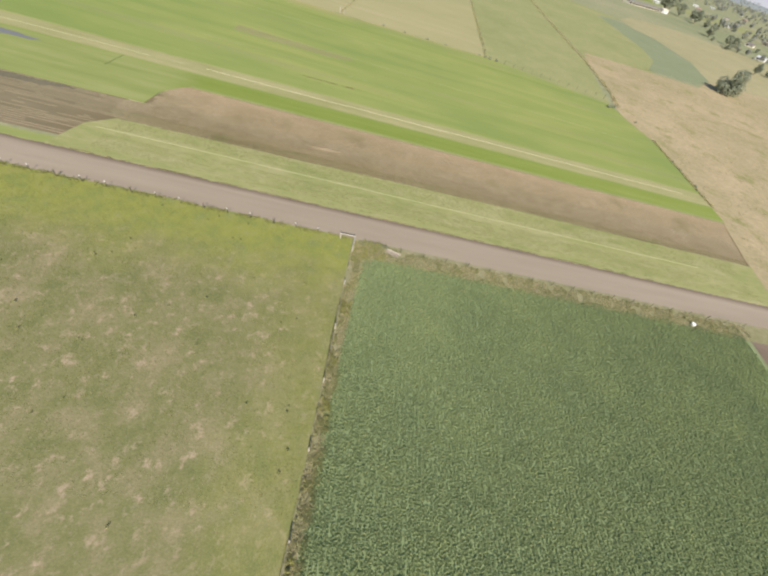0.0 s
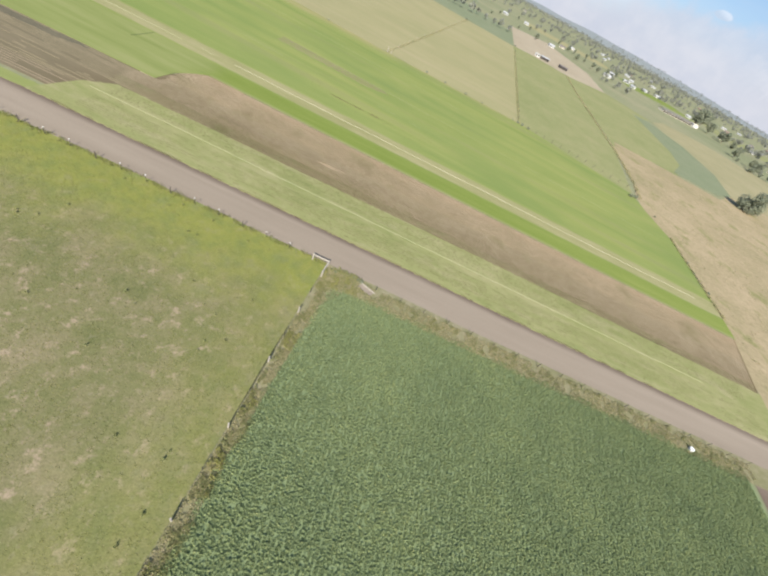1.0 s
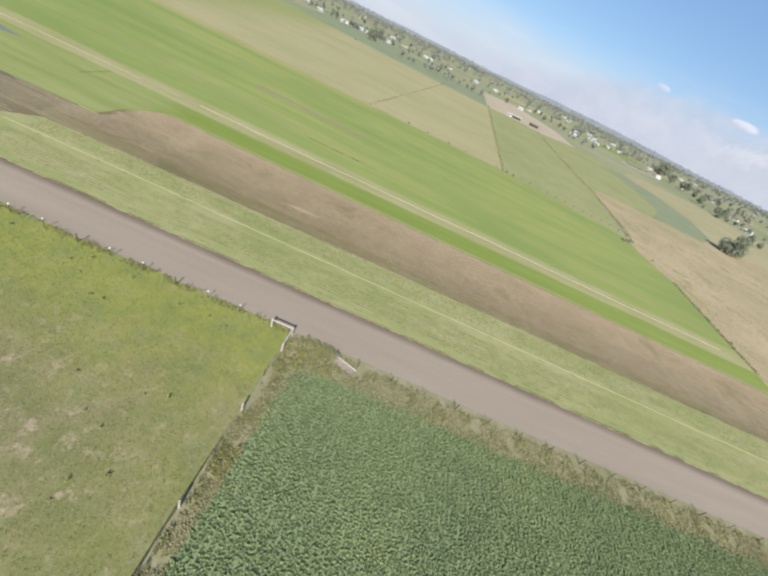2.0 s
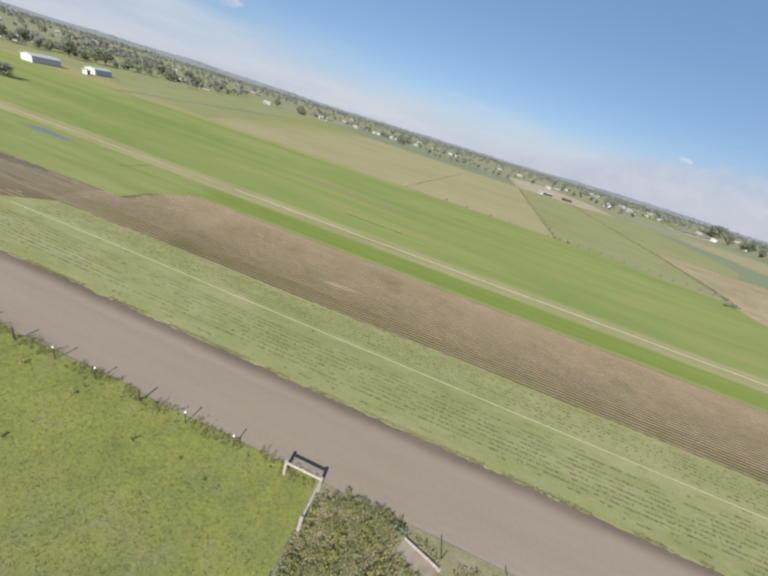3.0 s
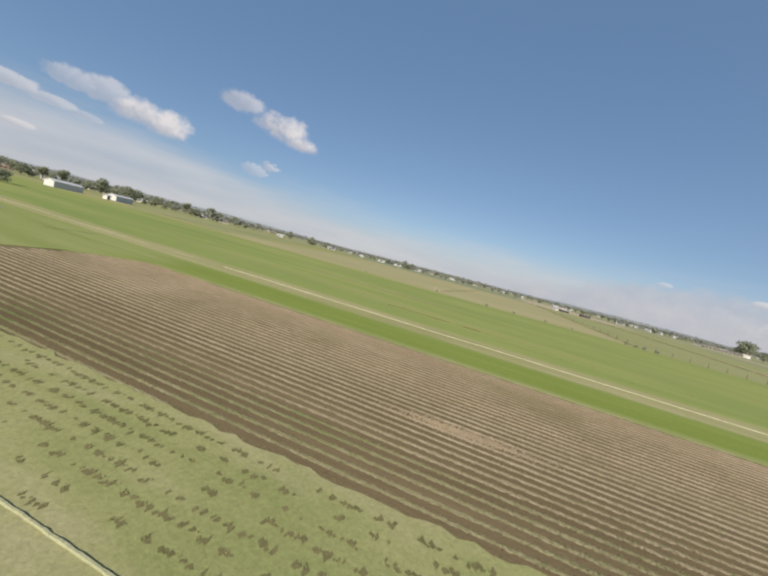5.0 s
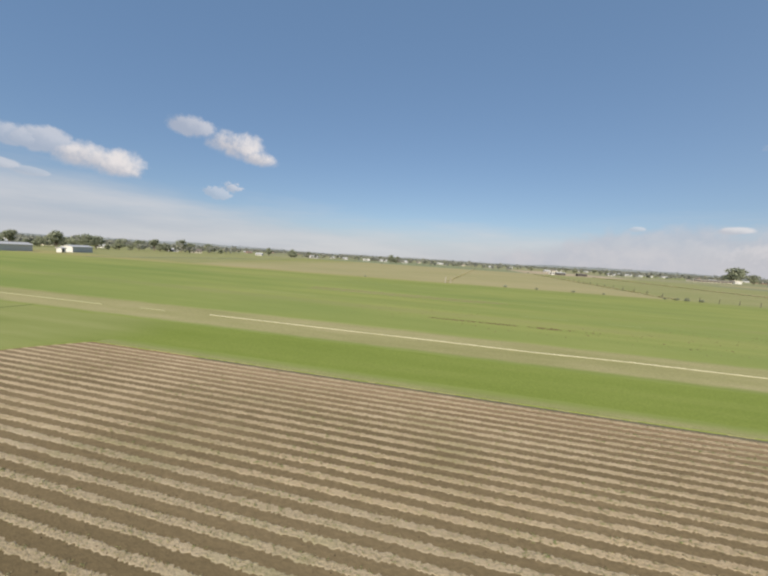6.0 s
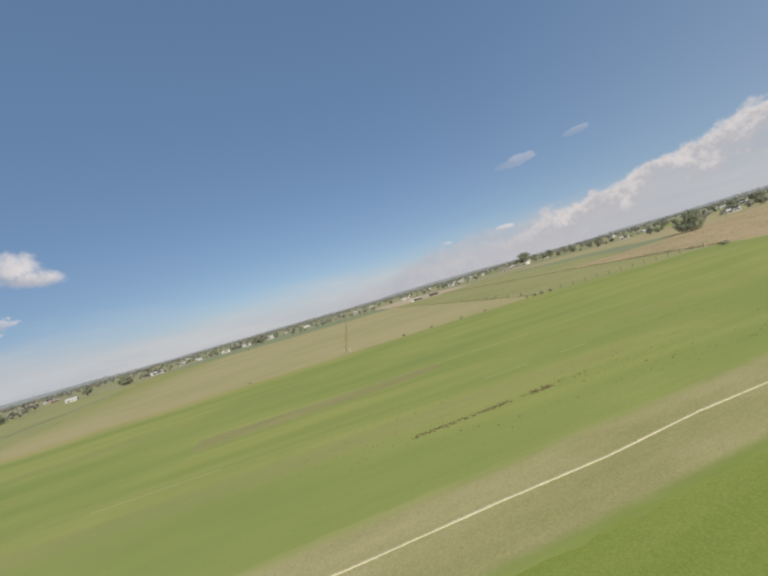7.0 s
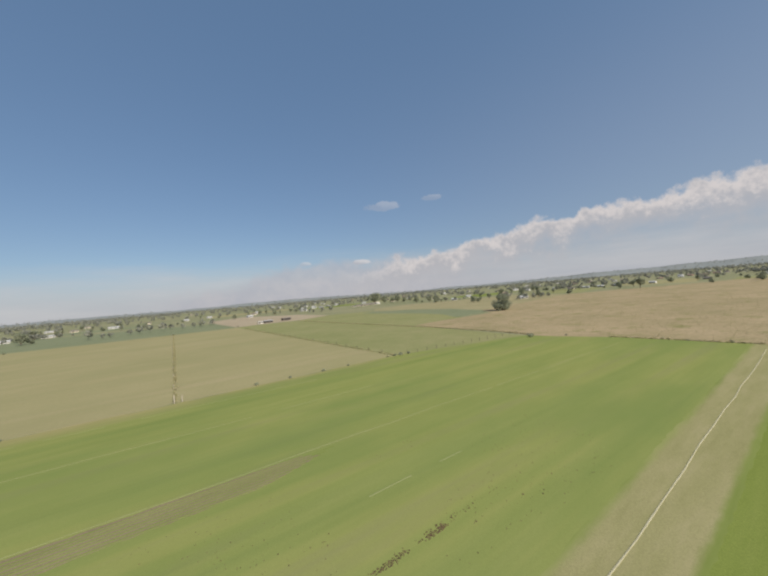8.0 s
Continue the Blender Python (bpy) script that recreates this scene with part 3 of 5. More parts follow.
def tufts(name, xy, material, leaves=6, reach=(0.12, 0.24), height=(0.2, 0.45), width=0.5, droop=0.6, z=0.0, seed=1, parent=None):
    """Many small plants, each a few pointed leaves that spread from its foot."""
    rs = np.random.RandomState(seed)
    n = len(xy)
    p = np.repeat(np.concatenate([xy, np.full((n, 1), z)], 1), leaves, axis=0)
    k = len(p)
    ang = rs.uniform(0, 6.2832, k)
    big = np.repeat(rs.uniform(0.7, 1.3, n), leaves)
    r = rs.uniform(*reach, k) * big
    h = rs.uniform(*height, k) * big
    d = np.stack([np.cos(ang), np.sin(ang), np.zeros(k)], 1)
    s = np.stack([-np.sin(ang), np.cos(ang), np.zeros(k)], 1)
    up = np.array([0, 0, 1.0])
    foot = p + d * (r * 0.08)[:, None] + up * (h * (1 - droop))[:, None] * 0.6
    mid = p + d * (r * 0.55)[:, None] + up * h[:, None]
    tip = p + d * r[:, None] + up * (h * droop)[:, None]
    ww = (r * width * 0.5)[:, None]
    return quads(name, np.stack([foot, mid - s * ww, tip, mid + s * ww], 1), material, parent)


def lumps(name, xyz, size, material, seed=1, parent=None):
    """Small clods: squashed, turned octahedra as paired quads."""
    rs = np.random.RandomState(seed)
    n = len(xyz)
    s = rs.uniform(size[0], size[1], (n, 1, 1)) * rs.uniform(0.6, 1.3, (n, 1, 3)) * np.array([1, 1, 0.6])
    a = rs.uniform(0, 6.28, n)
    base = np.array([(-1, -1, 0), (1, -1, 0), (1, 1, 0), (-1, 1, 0), (-0.55, -0.5, 1), (0.5, -0.6, 0.9), (0.6, 0.5, 1.1), (-0.5, 0.55, 0.8)], float)
    v = base[None] * s
    c, q = np.cos(a)[:, None], np.sin(a)[:, None]
    v = np.stack([v[..., 0] * c - v[..., 1] * q, v[..., 0] * q + v[..., 1] * c, v[..., 2]], -1) + np.asarray(xyz)[:, None]
    f = np.array([(4, 5, 6, 7), (0, 1, 5, 4), (1, 2, 6, 5), (2, 3, 7, 6), (3, 0, 4, 7)])
    return quads(name, v.reshape(-1, 3), material, parent, (f[None] + (np.arange(n) * 8)[:, None, None]).reshape(-1, 4))


def scatter(n, x0, x1, y0, y1, seed):
    rs = np.random.RandomState(seed)
    return np.stack([rs.uniform(x0, x1, n), rs.uniform(y0, y1, n)], 1)


# ---- the land ----
bm = bmesh.new()
bmesh.ops.create_circle(bm, cap_ends=True, segments=96, radius=4800)
tagged(part("ground", bm, M_far), "wide flat patchwork of green and dry farmland reaching the horizon", "ground", kind="structure")

field("pasture", [(-420, -160), (-0.9, -160), (-0.9, 41.75), (-420, 41.75)], M_pasture, 0.05, "rough weedy yellow-green pasture with bare dry patches", "pasture", 0.15)
crop = field("crop_field", [(0.25, -160), (75.3, -160), (74.6, 37.4), (3.4, 37.9), (1.2, 34.0), (0.3, 10)], M_soil_crop, 0.03, "dense green leafy crop field with low leaves covering the soil", "field", 0.15)
field("verge", [(-0.9, -160), (0.25, -160), (0.3, 10), (1.2, 34.0), (3.4, 37.9), (74.6, 37.4), (260, 38.4), (260, 41.7), (-0.9, 41.7)], M_verge, 0.04, "dry weedy verge between fence and crop", "verge", 0.1)
field("headland", [(75.3, -160), (90, -160), (84, 38.9), (75.3, 38.9)], M_damp, 0.02, "bare brown headland at the end of the crop", "headland", 0.2)
field("road", [(-900, 41.7), (900, 41.7), (900, 48.6), (-900, 48.6)], M_road, 0.012, "straight pinkish-brown dirt farm road", "road", 0.06)
field("road_edge", [(-130, 46.7), (100, 46.7), (100, 48.8), (-130, 48.8)], M_edge, 0.017, "damp dark soil along the road's far edge", "road edge", 0.14, 1.2)
turf_near = field("worn_turf", [(-54, 48.4), (90, 48.4), (92.5, 61.4), (25, 61.4), (-49, 60.2), (-52.5, 56.7)], M_turf_cut, 0.07, "partly lifted pale green turf beside the road", "turf field", 0.12, 0.45)
field("green_margin", [(-140, 47.6), (-54, 48.4), (-53, 50.6), (-140, 50.0)], M_bright, 0.06, "bright green grass margin of the road", "grass", 0.15, 1.5)
soil = field("harvested_soil", [(-140, 50.6), (-53, 51.3), (-52, 56.7), (-49, 59.9), (25, 61.1), (92.0, 61.1), (96.5, 79.3), (-43.5, 79.6), (-47.0, 77.2), (-48.6, 68.3), (-75, 67.9), (-140, 64)], M_soil, 0.035, "brown harvested strip with thin turf ribbons left between rows", "harvested field", 0.05, 1.2)
field("lush_turf", [(-260, 64), (-140, 63.6), (-75, 67.5), (-48.2, 67.9), (-48.0, 73.5), (-46.2, 76.8), (-44.5, 78.95), (97, 78.95), (97.2, 86.0), (-260, 86.0)], M_bright, 0.075, "lush bright green turf strip", "turf field", 0.035, 0.8)
field("turf_margin", [(-44.3, 78.95), (97, 78.95), (97, 80.1), (-44.0, 80.1)], M_margin, 0.08, "yellowed ragged margin of the lush turf", "turf margin", 0.035, 0.35)
field("dry_turf", [(-260, 85.75), (97.2, 85.75), (97.5, 93.4), (-260, 93.4)], M_pale, 0.078, "pale straw-coloured strip of dry turf", "turf field", 0.12, 0.8)
turf_far = field("young_turf", [(-260, 93.0), (97.5, 93.0), (97.5, 124), (93, 140), (91, 153), (37.5, 169.4), (-26, 171), (-130, 178), (-260, 200)], M_turf, 0.075, "wide smooth field of young green turf", "turf field", 0.25, 2.5)
field("dry_pasture", [(-130, 178), (-26, 172), (37.5, 169.4), (44, 425), (-60, 440), (-225, 480)], M_tan, 0.03, "dry straw-coloured paddock behind the turf", "paddock", 0.6, 5)
field("dark_green_belt", [(-225, 480), (-60, 440), (44, 425), (46, 560), (-60, 640), (-210, 720)], M_green_c, 0.03, "dark green crop beyond the dry paddock", "field", 1.0, 8)
field("green_paddock", [(37.5, 169.4), (91, 153), (100, 215), (100.5, 430), (60, 436), (44, 430)], M_green_b, 0.04, "green paddock between fence and ditch", "paddock", 0.5, 5)
field("bare_ground", [(45, 428), (60, 432), (84, 428), (106, 424), (156, 450), (158, 560), (112, 690), (48, 640)], M_dirt, 0.05, "bare pinkish dirt yard", "yard", 1.0, 6)
field("reddish_paddock", [(84, 38.9), (108, -160), (620, -160), (620, 140), (420, 284), (202, 258), (180, 233), (146, 235), (106, 236), (101, 218), (97, 170), (92.5, 152), (97.7, 124), (96.5, 78), (91, 55)], M_tan_red, 0.025, "dry reddish grazed paddock beside the turf", "paddock", 0.5, 4)
field("far_green_paddock", [(102, 222), (106, 236), (150, 236), (181, 280), (190, 346), (180, 403), (206, 425), (156, 452), (101, 430)], M_green_b, 0.045, "green paddock beyond the ditch", "paddock", 0.8, 6)
field("blue_green_field", [(150, 240), (182, 240), (203, 258), (219, 310), (217, 370), (196, 410), (176, 408), (181, 330), (169, 272)], M_green_c, 0.05, "blue-green crop in a narrow wedge", "field", 0.8, 6)
field("grazed_paddock", [(202, 258), (420, 284), (470, 400), (300, 480), (238, 470), (206, 425), (222, 335)], M_graze, 0.035, "pale grazed paddock beside the blue-green crop", "paddock", 0.8, 6)
field("drain_bank", [(-175, 168), (-171, 168), (-184, 358), (-190, 358)], M_green_c, 0.1, "dark rank bank along a field drain", "drain", 0.6, 0.6)
field("house_paddock", [(-420, 62), (-260, 62), (-260, 199.5), (-130, 177.5), (-225, 480), (-420, 480)], M_green_b, 0.03, "green paddock round the farm sheds", "paddock", 0.8, 6)

for k, (bearing, away, wide, deep, m) in enumerate([(-52, 640, 160, 120, M_green_b), (-38, 720, 190, 110, M_tan), (-24, 800, 170, 140, M_green_b), (-8, 760, 200, 110, M_green_c), (12, 930, 220, 150, M_tan), (24, 860, 150, 110, M_bright), (36, 1000, 240, 160, M_green_b), (47, 760, 170, 120, M_bright), (58, 640, 190, 110, M_green_b), (70, 760, 220, 130, M_tan), (79, 640, 200, 90, M_green_b)]):
    cx, cy = away * math.sin(radians(bearing)), away * math.cos(radians(bearing))
    field("distant_paddock", [(cx - wide / 2, cy - deep / 2), (cx + wide / 2, cy - deep / 2 + 0.15 * wide), (cx + wide / 2 - 15, cy + deep / 2), (cx - wide / 2 + 10, cy + deep / 2 - 12)], m, 0.02 + 0.01 * (k % 2), "distant farm paddock in the patchwork beyond the turf", "paddock", 2.0, 15)

# turf ribbons left in the harvested strip, one to a row
rng_rows = random.Random(4)
for i in range(-1, 33):
    y = 61.26 + 0.5397 * i
    left = -46.8 if y > 68.0 else -50.5
    wide = 0.14 + 0.065 * min(1.0, max(0.0, (i - 1) / 14))
    ribbon("turf_ribbon", left - (7 if y < 67.6 else 1) * rng_rows.random(), (12, -20)[i] if i < 1 else 91.5 + (y - 61) * 0.25, y, M_ribbon_green if i < 5 else (M_ribbon if i < 17 else M_ribbon_brown), soil, width=wide, height=0.005, z=0.036, rough=0.17, wobble=0.012, seed=i + 2, step=0.06)
    if 59.5 < y < 67.6:
        ribbon("turf_ribbon", -104 + 12 * rng_rows.random(), left - 1, y, M_ribbon_faint, soil, width=0.17, height=0.008, z=0.035, seed=200 + i, gaps=0.25)
for i in range(15):
    ribbon("turf_ribbon", -110, (-52 if i < 8 else -50.5 + (i - 8) * 0.5) + 1.5 * math.sin(i * 2.1), 52.1 + 0.61 * i, M_ribbon_pink if i < 6 else M_ribbon_faint, soil, gaps=0.35 if i < 9 else 0.6, width=0.13, height=0.03, z=0.035, seed=60 + i)
# the bare furrow under the lush turf's cut edge, crossed by crumbled sods
ribbon("bare_furrow", -36.0, 96.5, 78.83, M_wet, soil, width=0.2, height=0.008, z=0.036, wobble=0.01, rough=0.1, seed=300)
# pale ribbons that part the turf lots
ribbon("pale_ribbon", -50.5, 75, 56.15, M_line_thin, turf_near, width=0.055, height=0.05, z=0.07, wobble=0.05, seed=90)
dry = bpy.data.objects["dry_turf"]
ribbon("pale_ribbon", -118, -58, 89.6, M_line_thin, dry, width=0.09, height=0.05, z=0.07, wobble=0.1, gaps=0.1, seed=91)
ribbon("pale_ribbon", -58, -44.5, 89.85, M_line_thin, dry, width=0.07, height=0.04, z=0.07, wobble=0.08, gaps=0.6, seed=93)
ribbon("pale_ribbon", -45, 90, 90.1, M_line, dry, width=0.115, height=0.05, z=0.07, wobble=0.2, seed=92)
for k, (x0, x1, y, g, a) in enumerate([(-60, 2, 112.2, 0.35, -0.045), (-45, 88, 126.4, 0.1, -0.048), (-75, 12, 149.9, 0.16, -0.055), (-75, 6, 167.4, 0.32, -0.06)]):
    ribbon("yellow_ribbon", x0, x1, y, M_line_green, turf_far, width=0.13, height=0.01, z=0.077, wobble=0.25, gaps=g, seed=100 + k, slope=a)
field("lifted_strip", [(-50, 121.6), (-20, 120.3), (-12, 122.6), (-14, 124.2), (-50, 126.3)], M_lifted, 0.084, "brown strip of lifted turf in the young field", "lifted strip", 0.15, 1.0)
strip = bpy.data.objects["lifted_strip"]
for i in range(7):
    ribbon("turf_ribbon", -50, -19 + 1.6 * i, 122.0 + 0.6 * i, M_margin, strip, width=0.22, height=0.012, z=0.084, seed=120 + i, slope=-0.05)


# ---- water lying in hollows ----
def puddle(x, y, rx, ry, z, seed):
    rng = random.Random(seed)
    bm = bmesh.new()
    vs = []
    for i in range(40):
        a = 6.2832 * i / 40
        r = 1 + 0.18 * math.sin(3 * a + seed) + 0.1 * math.sin(7 * a) + rng.uniform(-0.06, 0.06)
        vs.append(bm.verts.new((x + rx * r * math.cos(a), y + ry * r * math.sin(a), z)))
    bm.faces.new(vs)
    return tagged(part("puddle", bm, M_water), "shallow grey puddle lying in the grass", "puddle", kind="structure")


puddle(-85.5, 83.0, 6.0, 1.2, 0.085, 2)
field("wet_soil", [(-82, 66.6), (-63, 67.4), (-60.5, 66.9), (-66, 65.4), (-82, 64.4)], M_wet, 0.06, "dark wet soil at the edge of the harvested strip", "soil", 0.2, 0.4)
field("wheel_rut", [(-62.8, 79.6), (-62.4, 79.6), (-62.2, 86.2), (-62.5, 86.2)], M_rut, 0.09, "dark wheel rut across the turf", "rut", 0.08, 0.6)

# ---- marks, clods and plants on the fields ----
rs = np.random.RandomState(5)
spots = []
for row in range(-1, 22):
    y = 61.0 - 0.5365 * (row + 0.6)
    dens = 1.0 if 50.2 < y < 54.6 else (0.08 if 54.6 <= y < 56.9 else (0.85 if y > 56.9 else (0.3 if y > 49.4 else 0.05)))
    x = -48.0
    while x < 86:
        run = 0.62 + 0.8 * noise.noise(Vector((x * 0.06, y * 0.35, 3.0))) + 0.35 * noise.noise(Vector((x * 0.4, y * 1.7, 8.0)))
        long = rs.uniform(0.15, 1.3 if y < 56 else 0.45) if rs.rand() < 0.7 else rs.uniform(0.05, 0.2)
        if rs.rand() < dens * max(0.1, min(1.0, run * 1.6)):
            k = max(1, int(long / 0.075))
            for q in range(k):
                if rs.rand() < 0.8 and y < min(61.4, 60.98 + x / 60) - 0.2:
                    spots.append((x + (q + rs.uniform(-0.4, 0.4)) * 0.075, y + rs.normal(0, 0.035), rs.uniform(0.03, 0.085), rs.uniform(0.035, 0.095)))
        x += long * 0.8 + rs.exponential(0.13) + 0.04
gx, gy, lw, lh = np.array(spots).T
lh = lh * np.where((gx > -16) & (gx < 45) & (gy < 55), 1.35, 1.0) * np.where(gy > 56.9, 1.5, 1.0)
lw = lw * np.where(gy > 56.9, 1.25, 1.0)
corner = []
for sx, sy in ((-1, -0.3), (0.2, -1), (1, 0.2), (-0.3, 1)):
    corner.append(np.stack([gx + lw * (sx + rs.normal(0, 0.15, len(gx))), gy + lh * (sy + rs.normal(0, 0.25, len(gx))), 0.076 + rs.uniform(0, 0.002, len(gx))], 1))
tagged(quads("turf_gaps", np.stack(corner, 1), M_gap), "dark bare gaps between lifted turf slabs", "bare soil", kind="stuff")
some = rs.rand(len(gx)) < 0.35
tagged(tufts("turf_tufts", np.stack([gx + rs.normal(0, 0.06, len(gx)), gy + 0.02], 1)[some], M_weed_green, 4, (0.03, 0.07), (0.015, 0.05), 0.35, z=0.07, seed=8), "ragged grass tufts along the turf gaps", "grass", kind="stuff")
n = 5200
fringe = np.stack([rs.uniform(-50, 60, n), 48.5 + rs.normal(0, 0.1, n)], 1)
fringe = fringe[np.array([noise.noise(Vector((p[0] * 0.5, p[1], 0.0))) for p in fringe]) > -0.15]
tagged(tufts("turf_fringe", fringe, M_wisp, 5, (0.05, 0.13), (0.015, 0.05), 0.3, z=0.06, seed=9), "frayed pale grass along the turf's roadside edge", "grass", kind="stuff")
xy = np.concatenate([scatter(5000, -46, 60, 61.2, 78, 11), scatter(4000, -34, 0, 60.5, 66, 15)])
xy[:, 1] = 61.26 + 0.5397 * np.floor((xy[:, 1] - 61.0) / 0.5397) + np.random.RandomState(3).normal(0.0, 0.13, len(xy))
tagged(lumps("soil_clods", np.concatenate([xy, np.full((len(xy), 1), 0.04)], 1), (0.008, 0.022), M_clod, 12), "loose brown soil clods on the harvested strip", "soil", kind="stuff")
xy = np.concatenate([scatter(42000, -46, 50, 61.0, 72, 16), scatter(16000, -34, 2, 60.5, 65.5, 17), scatter(12000, -34, 6, 72, 78.9, 18)])
xy[:, 1] = 61.26 + 0.5397 * np.floor((xy[:, 1] - 61.0) / 0.5397) + np.random.RandomState(4).choice([-1, 1], len(xy)) * np.abs(np.random.RandomState(6).normal(0.06, 0.03, len(xy)))
tagged(tufts("ribbon_grass", xy, M_wisp, 4, (0.02, 0.06), (0.006, 0.02), 0.3, z=0.048, seed=14), "dry grass wisps on the turf ribbons", "grass", kind="stuff")
xy = scatter(16000, -46, 50, 61.0, 78.5, 31)
xy[:, 1] = 61.26 + 0.5397 * np.round((xy[:, 1] - 61.26) / 0.5397) + np.random.RandomState(32).normal(0, 0.06, len(xy))
d = np.array([noise.noise(Vector((p[0] * 0.22, p[1] * 0.5, 2.5))) + 0.5 * noise.noise(Vector((p[0] * 0.9, p[1] * 1.9, 5.5))) for p in xy])
xy = xy[d > np.where(xy[:, 1] < 64.5, 0.1, 0.27)]
tagged(tufts("ribbon_sprouts", xy, M_sprout, 5, (0.03, 0.08), (0.008, 0.03), 0.35, z=0.044, seed=33), "green grass sprouting in patches on the turf ribbons", "grass", kind="stuff")
xy = np.concatenate([scatter(240, -24, -14, 101.3, 101.9, 21), scatter(110, -11.9, -9.6, 101.3, 101.8, 22), scatter(60, -16, -5, 101.5, 102.2, 25), scatter(50, -24, 6, 97, 102, 23)])
tagged(lumps("turf_divots", np.concatenate([xy, np.full((len(xy), 1), 0.075)], 1), (0.03, 0.08), M_clod, 24), "dark upturned divots in the young turf", "soil", kind="stuff")

xy = scatter(900, -34, 18, 96, 118, 26)
xy[:, 1] = 96 + 0.62 * np.round((xy[:, 1] - 96) / 0.62) - 0.047 * xy[:, 0] + np.random.RandomState(27).normal(0, 0.05, len(xy))
d = np.array([noise.noise(Vector((p[0] * 0.05, p[1] * 0.2, 6.0))) for p in xy])
xy = xy[d > -0.05]
tagged(lumps("turf_crumbs", np.concatenate([xy, np.full((len(xy), 1), 0.075)], 1), (0.02, 0.055), M_clod, 28), "small soil crumbs along the rows of young turf", "soil", kind="stuff")

rs = np.random.RandomState(29)
spill = np.stack([rs.normal(-10.2, 1.5, 2800), 67.1 + rs.normal(0, 0.26, 2800), np.full(2800, 0.04)], 1)
spill[:, 1] += 0.06 * (spill[:, 0] + 10.2)
tagged(lumps("dry_soil_spill", spill, (0.012, 0.03), M_clod_pale, 30), "pale dry soil spilt across the harvested rows", "soil", kind="stuff")
peg = thing("marker_stake", -8.5, 55.4, 0.06)
bm = bmesh.new()
rod(bm, (0, 0, -0.15), (0.02, 0.01, 0.42), 0.028, 0.024, 8)
part("stake", bm, M_wood_dark, peg)
tagged(peg, "short dark stake standing in the worn turf", "stake")

# the leafy crop, denser than its soil shows
nx, ny = int(74.0 / 0.225), int(52.0 / 0.225)
gx, gy = np.meshgrid(np.arange(nx) * 0.225 + 0.3, np.arange(ny) * 0.225 - 13.2)
xy = np.stack([gx.ravel(), gy.ravel()], 1) + np.random.RandomState(31).uniform(-0.13, 0.13, (nx * ny, 2))
xy = xy[np.random.RandomState(32).rand(len(xy)) > 0.05]
fray = np.array([noise.noise(Vector((0.0, y * 0.45, 2.0))) + 0.6 * noise.noise(Vector((3.0, y * 1.6, 2.0))) for y in xy[:, 1]])
xy = xy[(xy[:, 0] > 0.2 + np.clip((xy[:, 1] - 8) / 27.0, 0, 1) ** 2 * 1.1 + 0.28 * fray) & (xy[:, 1] + 0.45 * np.maximum(3.4 - xy[:, 0], 0) < 38.2 + 0.25 * np.sin(xy[:, 0] * 0.9) + 0.2 * fray)]
# sown in rows, with a thin gap now and then
xy[:, 0] += 0.05 * np.sin(xy[:, 0] * 6.2832 / 0.45)
tagged(tufts("crop_plants", xy, M_crop, 5, (0.12, 0.2), (0.1, 0.16), 0.9, 0.85, 0.03, 33), "dense knee-high green leafy crop plants", "crop", kind="stuff")

# pasture grass
xy = scatter(60000, -60, -1.2, 2, 41.3, 41)
thick = np.array([noise.noise(Vector((p[0] * 0.3, p[1] * 0.3, 5.0))) for p in xy])
xy = xy[np.random.RandomState(46).rand(len(xy)) < 0.25 + 0.02 * xy[:, 1] + 0.6 * thick]
tagged(tufts("pasture_tufts", xy, M_blade, 5, (0.05, 0.13), (0.008, 0.03), 0.2, 0.85, 0.05, 42), "tufts of green and dry pasture grass", "grass", kind="stuff")
xy = np.concatenate([scatter(45, -45, -2, 0, 40, 43), scatter(6, -26, -3, 37.5, 40.5, 44)])
tagged(tufts("pasture_weeds", xy, M_weed_green, 12, (0.1, 0.22), (0.1, 0.28), 0.4, 0.6, 0.05, 45), "scattered dark green weeds in the pasture", "weeds", kind="stuff")

# weeds along the fences and the crop's edge, in clumps
def clumped(xy, scale, seed, keep):
    """Thins a scatter so that plants stand in clumps."""
    d = np.array([noise.noise(Vector((p[0] * scale, p[1] * scale, seed))) for p in xy])
    return xy[d > keep]


def off_slab(xy):
    a = radians(-18)
    u = (xy[:, 0] - 5.1) * math.cos(a) + (xy[:, 1] - 40.85) * math.sin(a)
    v = -(xy[:, 0] - 5.1) * math.sin(a) + (xy[:, 1] - 40.85) * math.cos(a)
    return xy[~((u > -0.1) & (u < 2.55) & (v > -0.95) & (v < 0.12))]


corner_patch = scatter(1500, -0.5, 5.2, 36.5, 41.3, 53)
corner_patch = corner_patch[corner_patch[:, 1] + 0.45 * np.maximum(3.4 - corner_patch[:, 0], 0) > 37.8]
xy = np.concatenate([clumped(scatter(3600, -0.7, 0.7, -12, 39.2, 51), 0.8, 1.0, -0.15), clumped(scatter(7000, 1.5, 76, 37.6, 40.9, 52), 0.7, 2.0, -0.3), clumped(corner_patch, 1.1, 3.0, -0.3)])
slant = scatter(2400, 0.0, 1.0, -12, 39.2, 50)
slant[:, 0] = 0.1 + slant[:, 0] * (0.25 + np.clip((slant[:, 1] - 8) / 27.0, 0, 1) ** 2 * 1.3)
xy = off_slab(np.concatenate([xy, clumped(slant, 0.7, 4.0, -0.1)]))
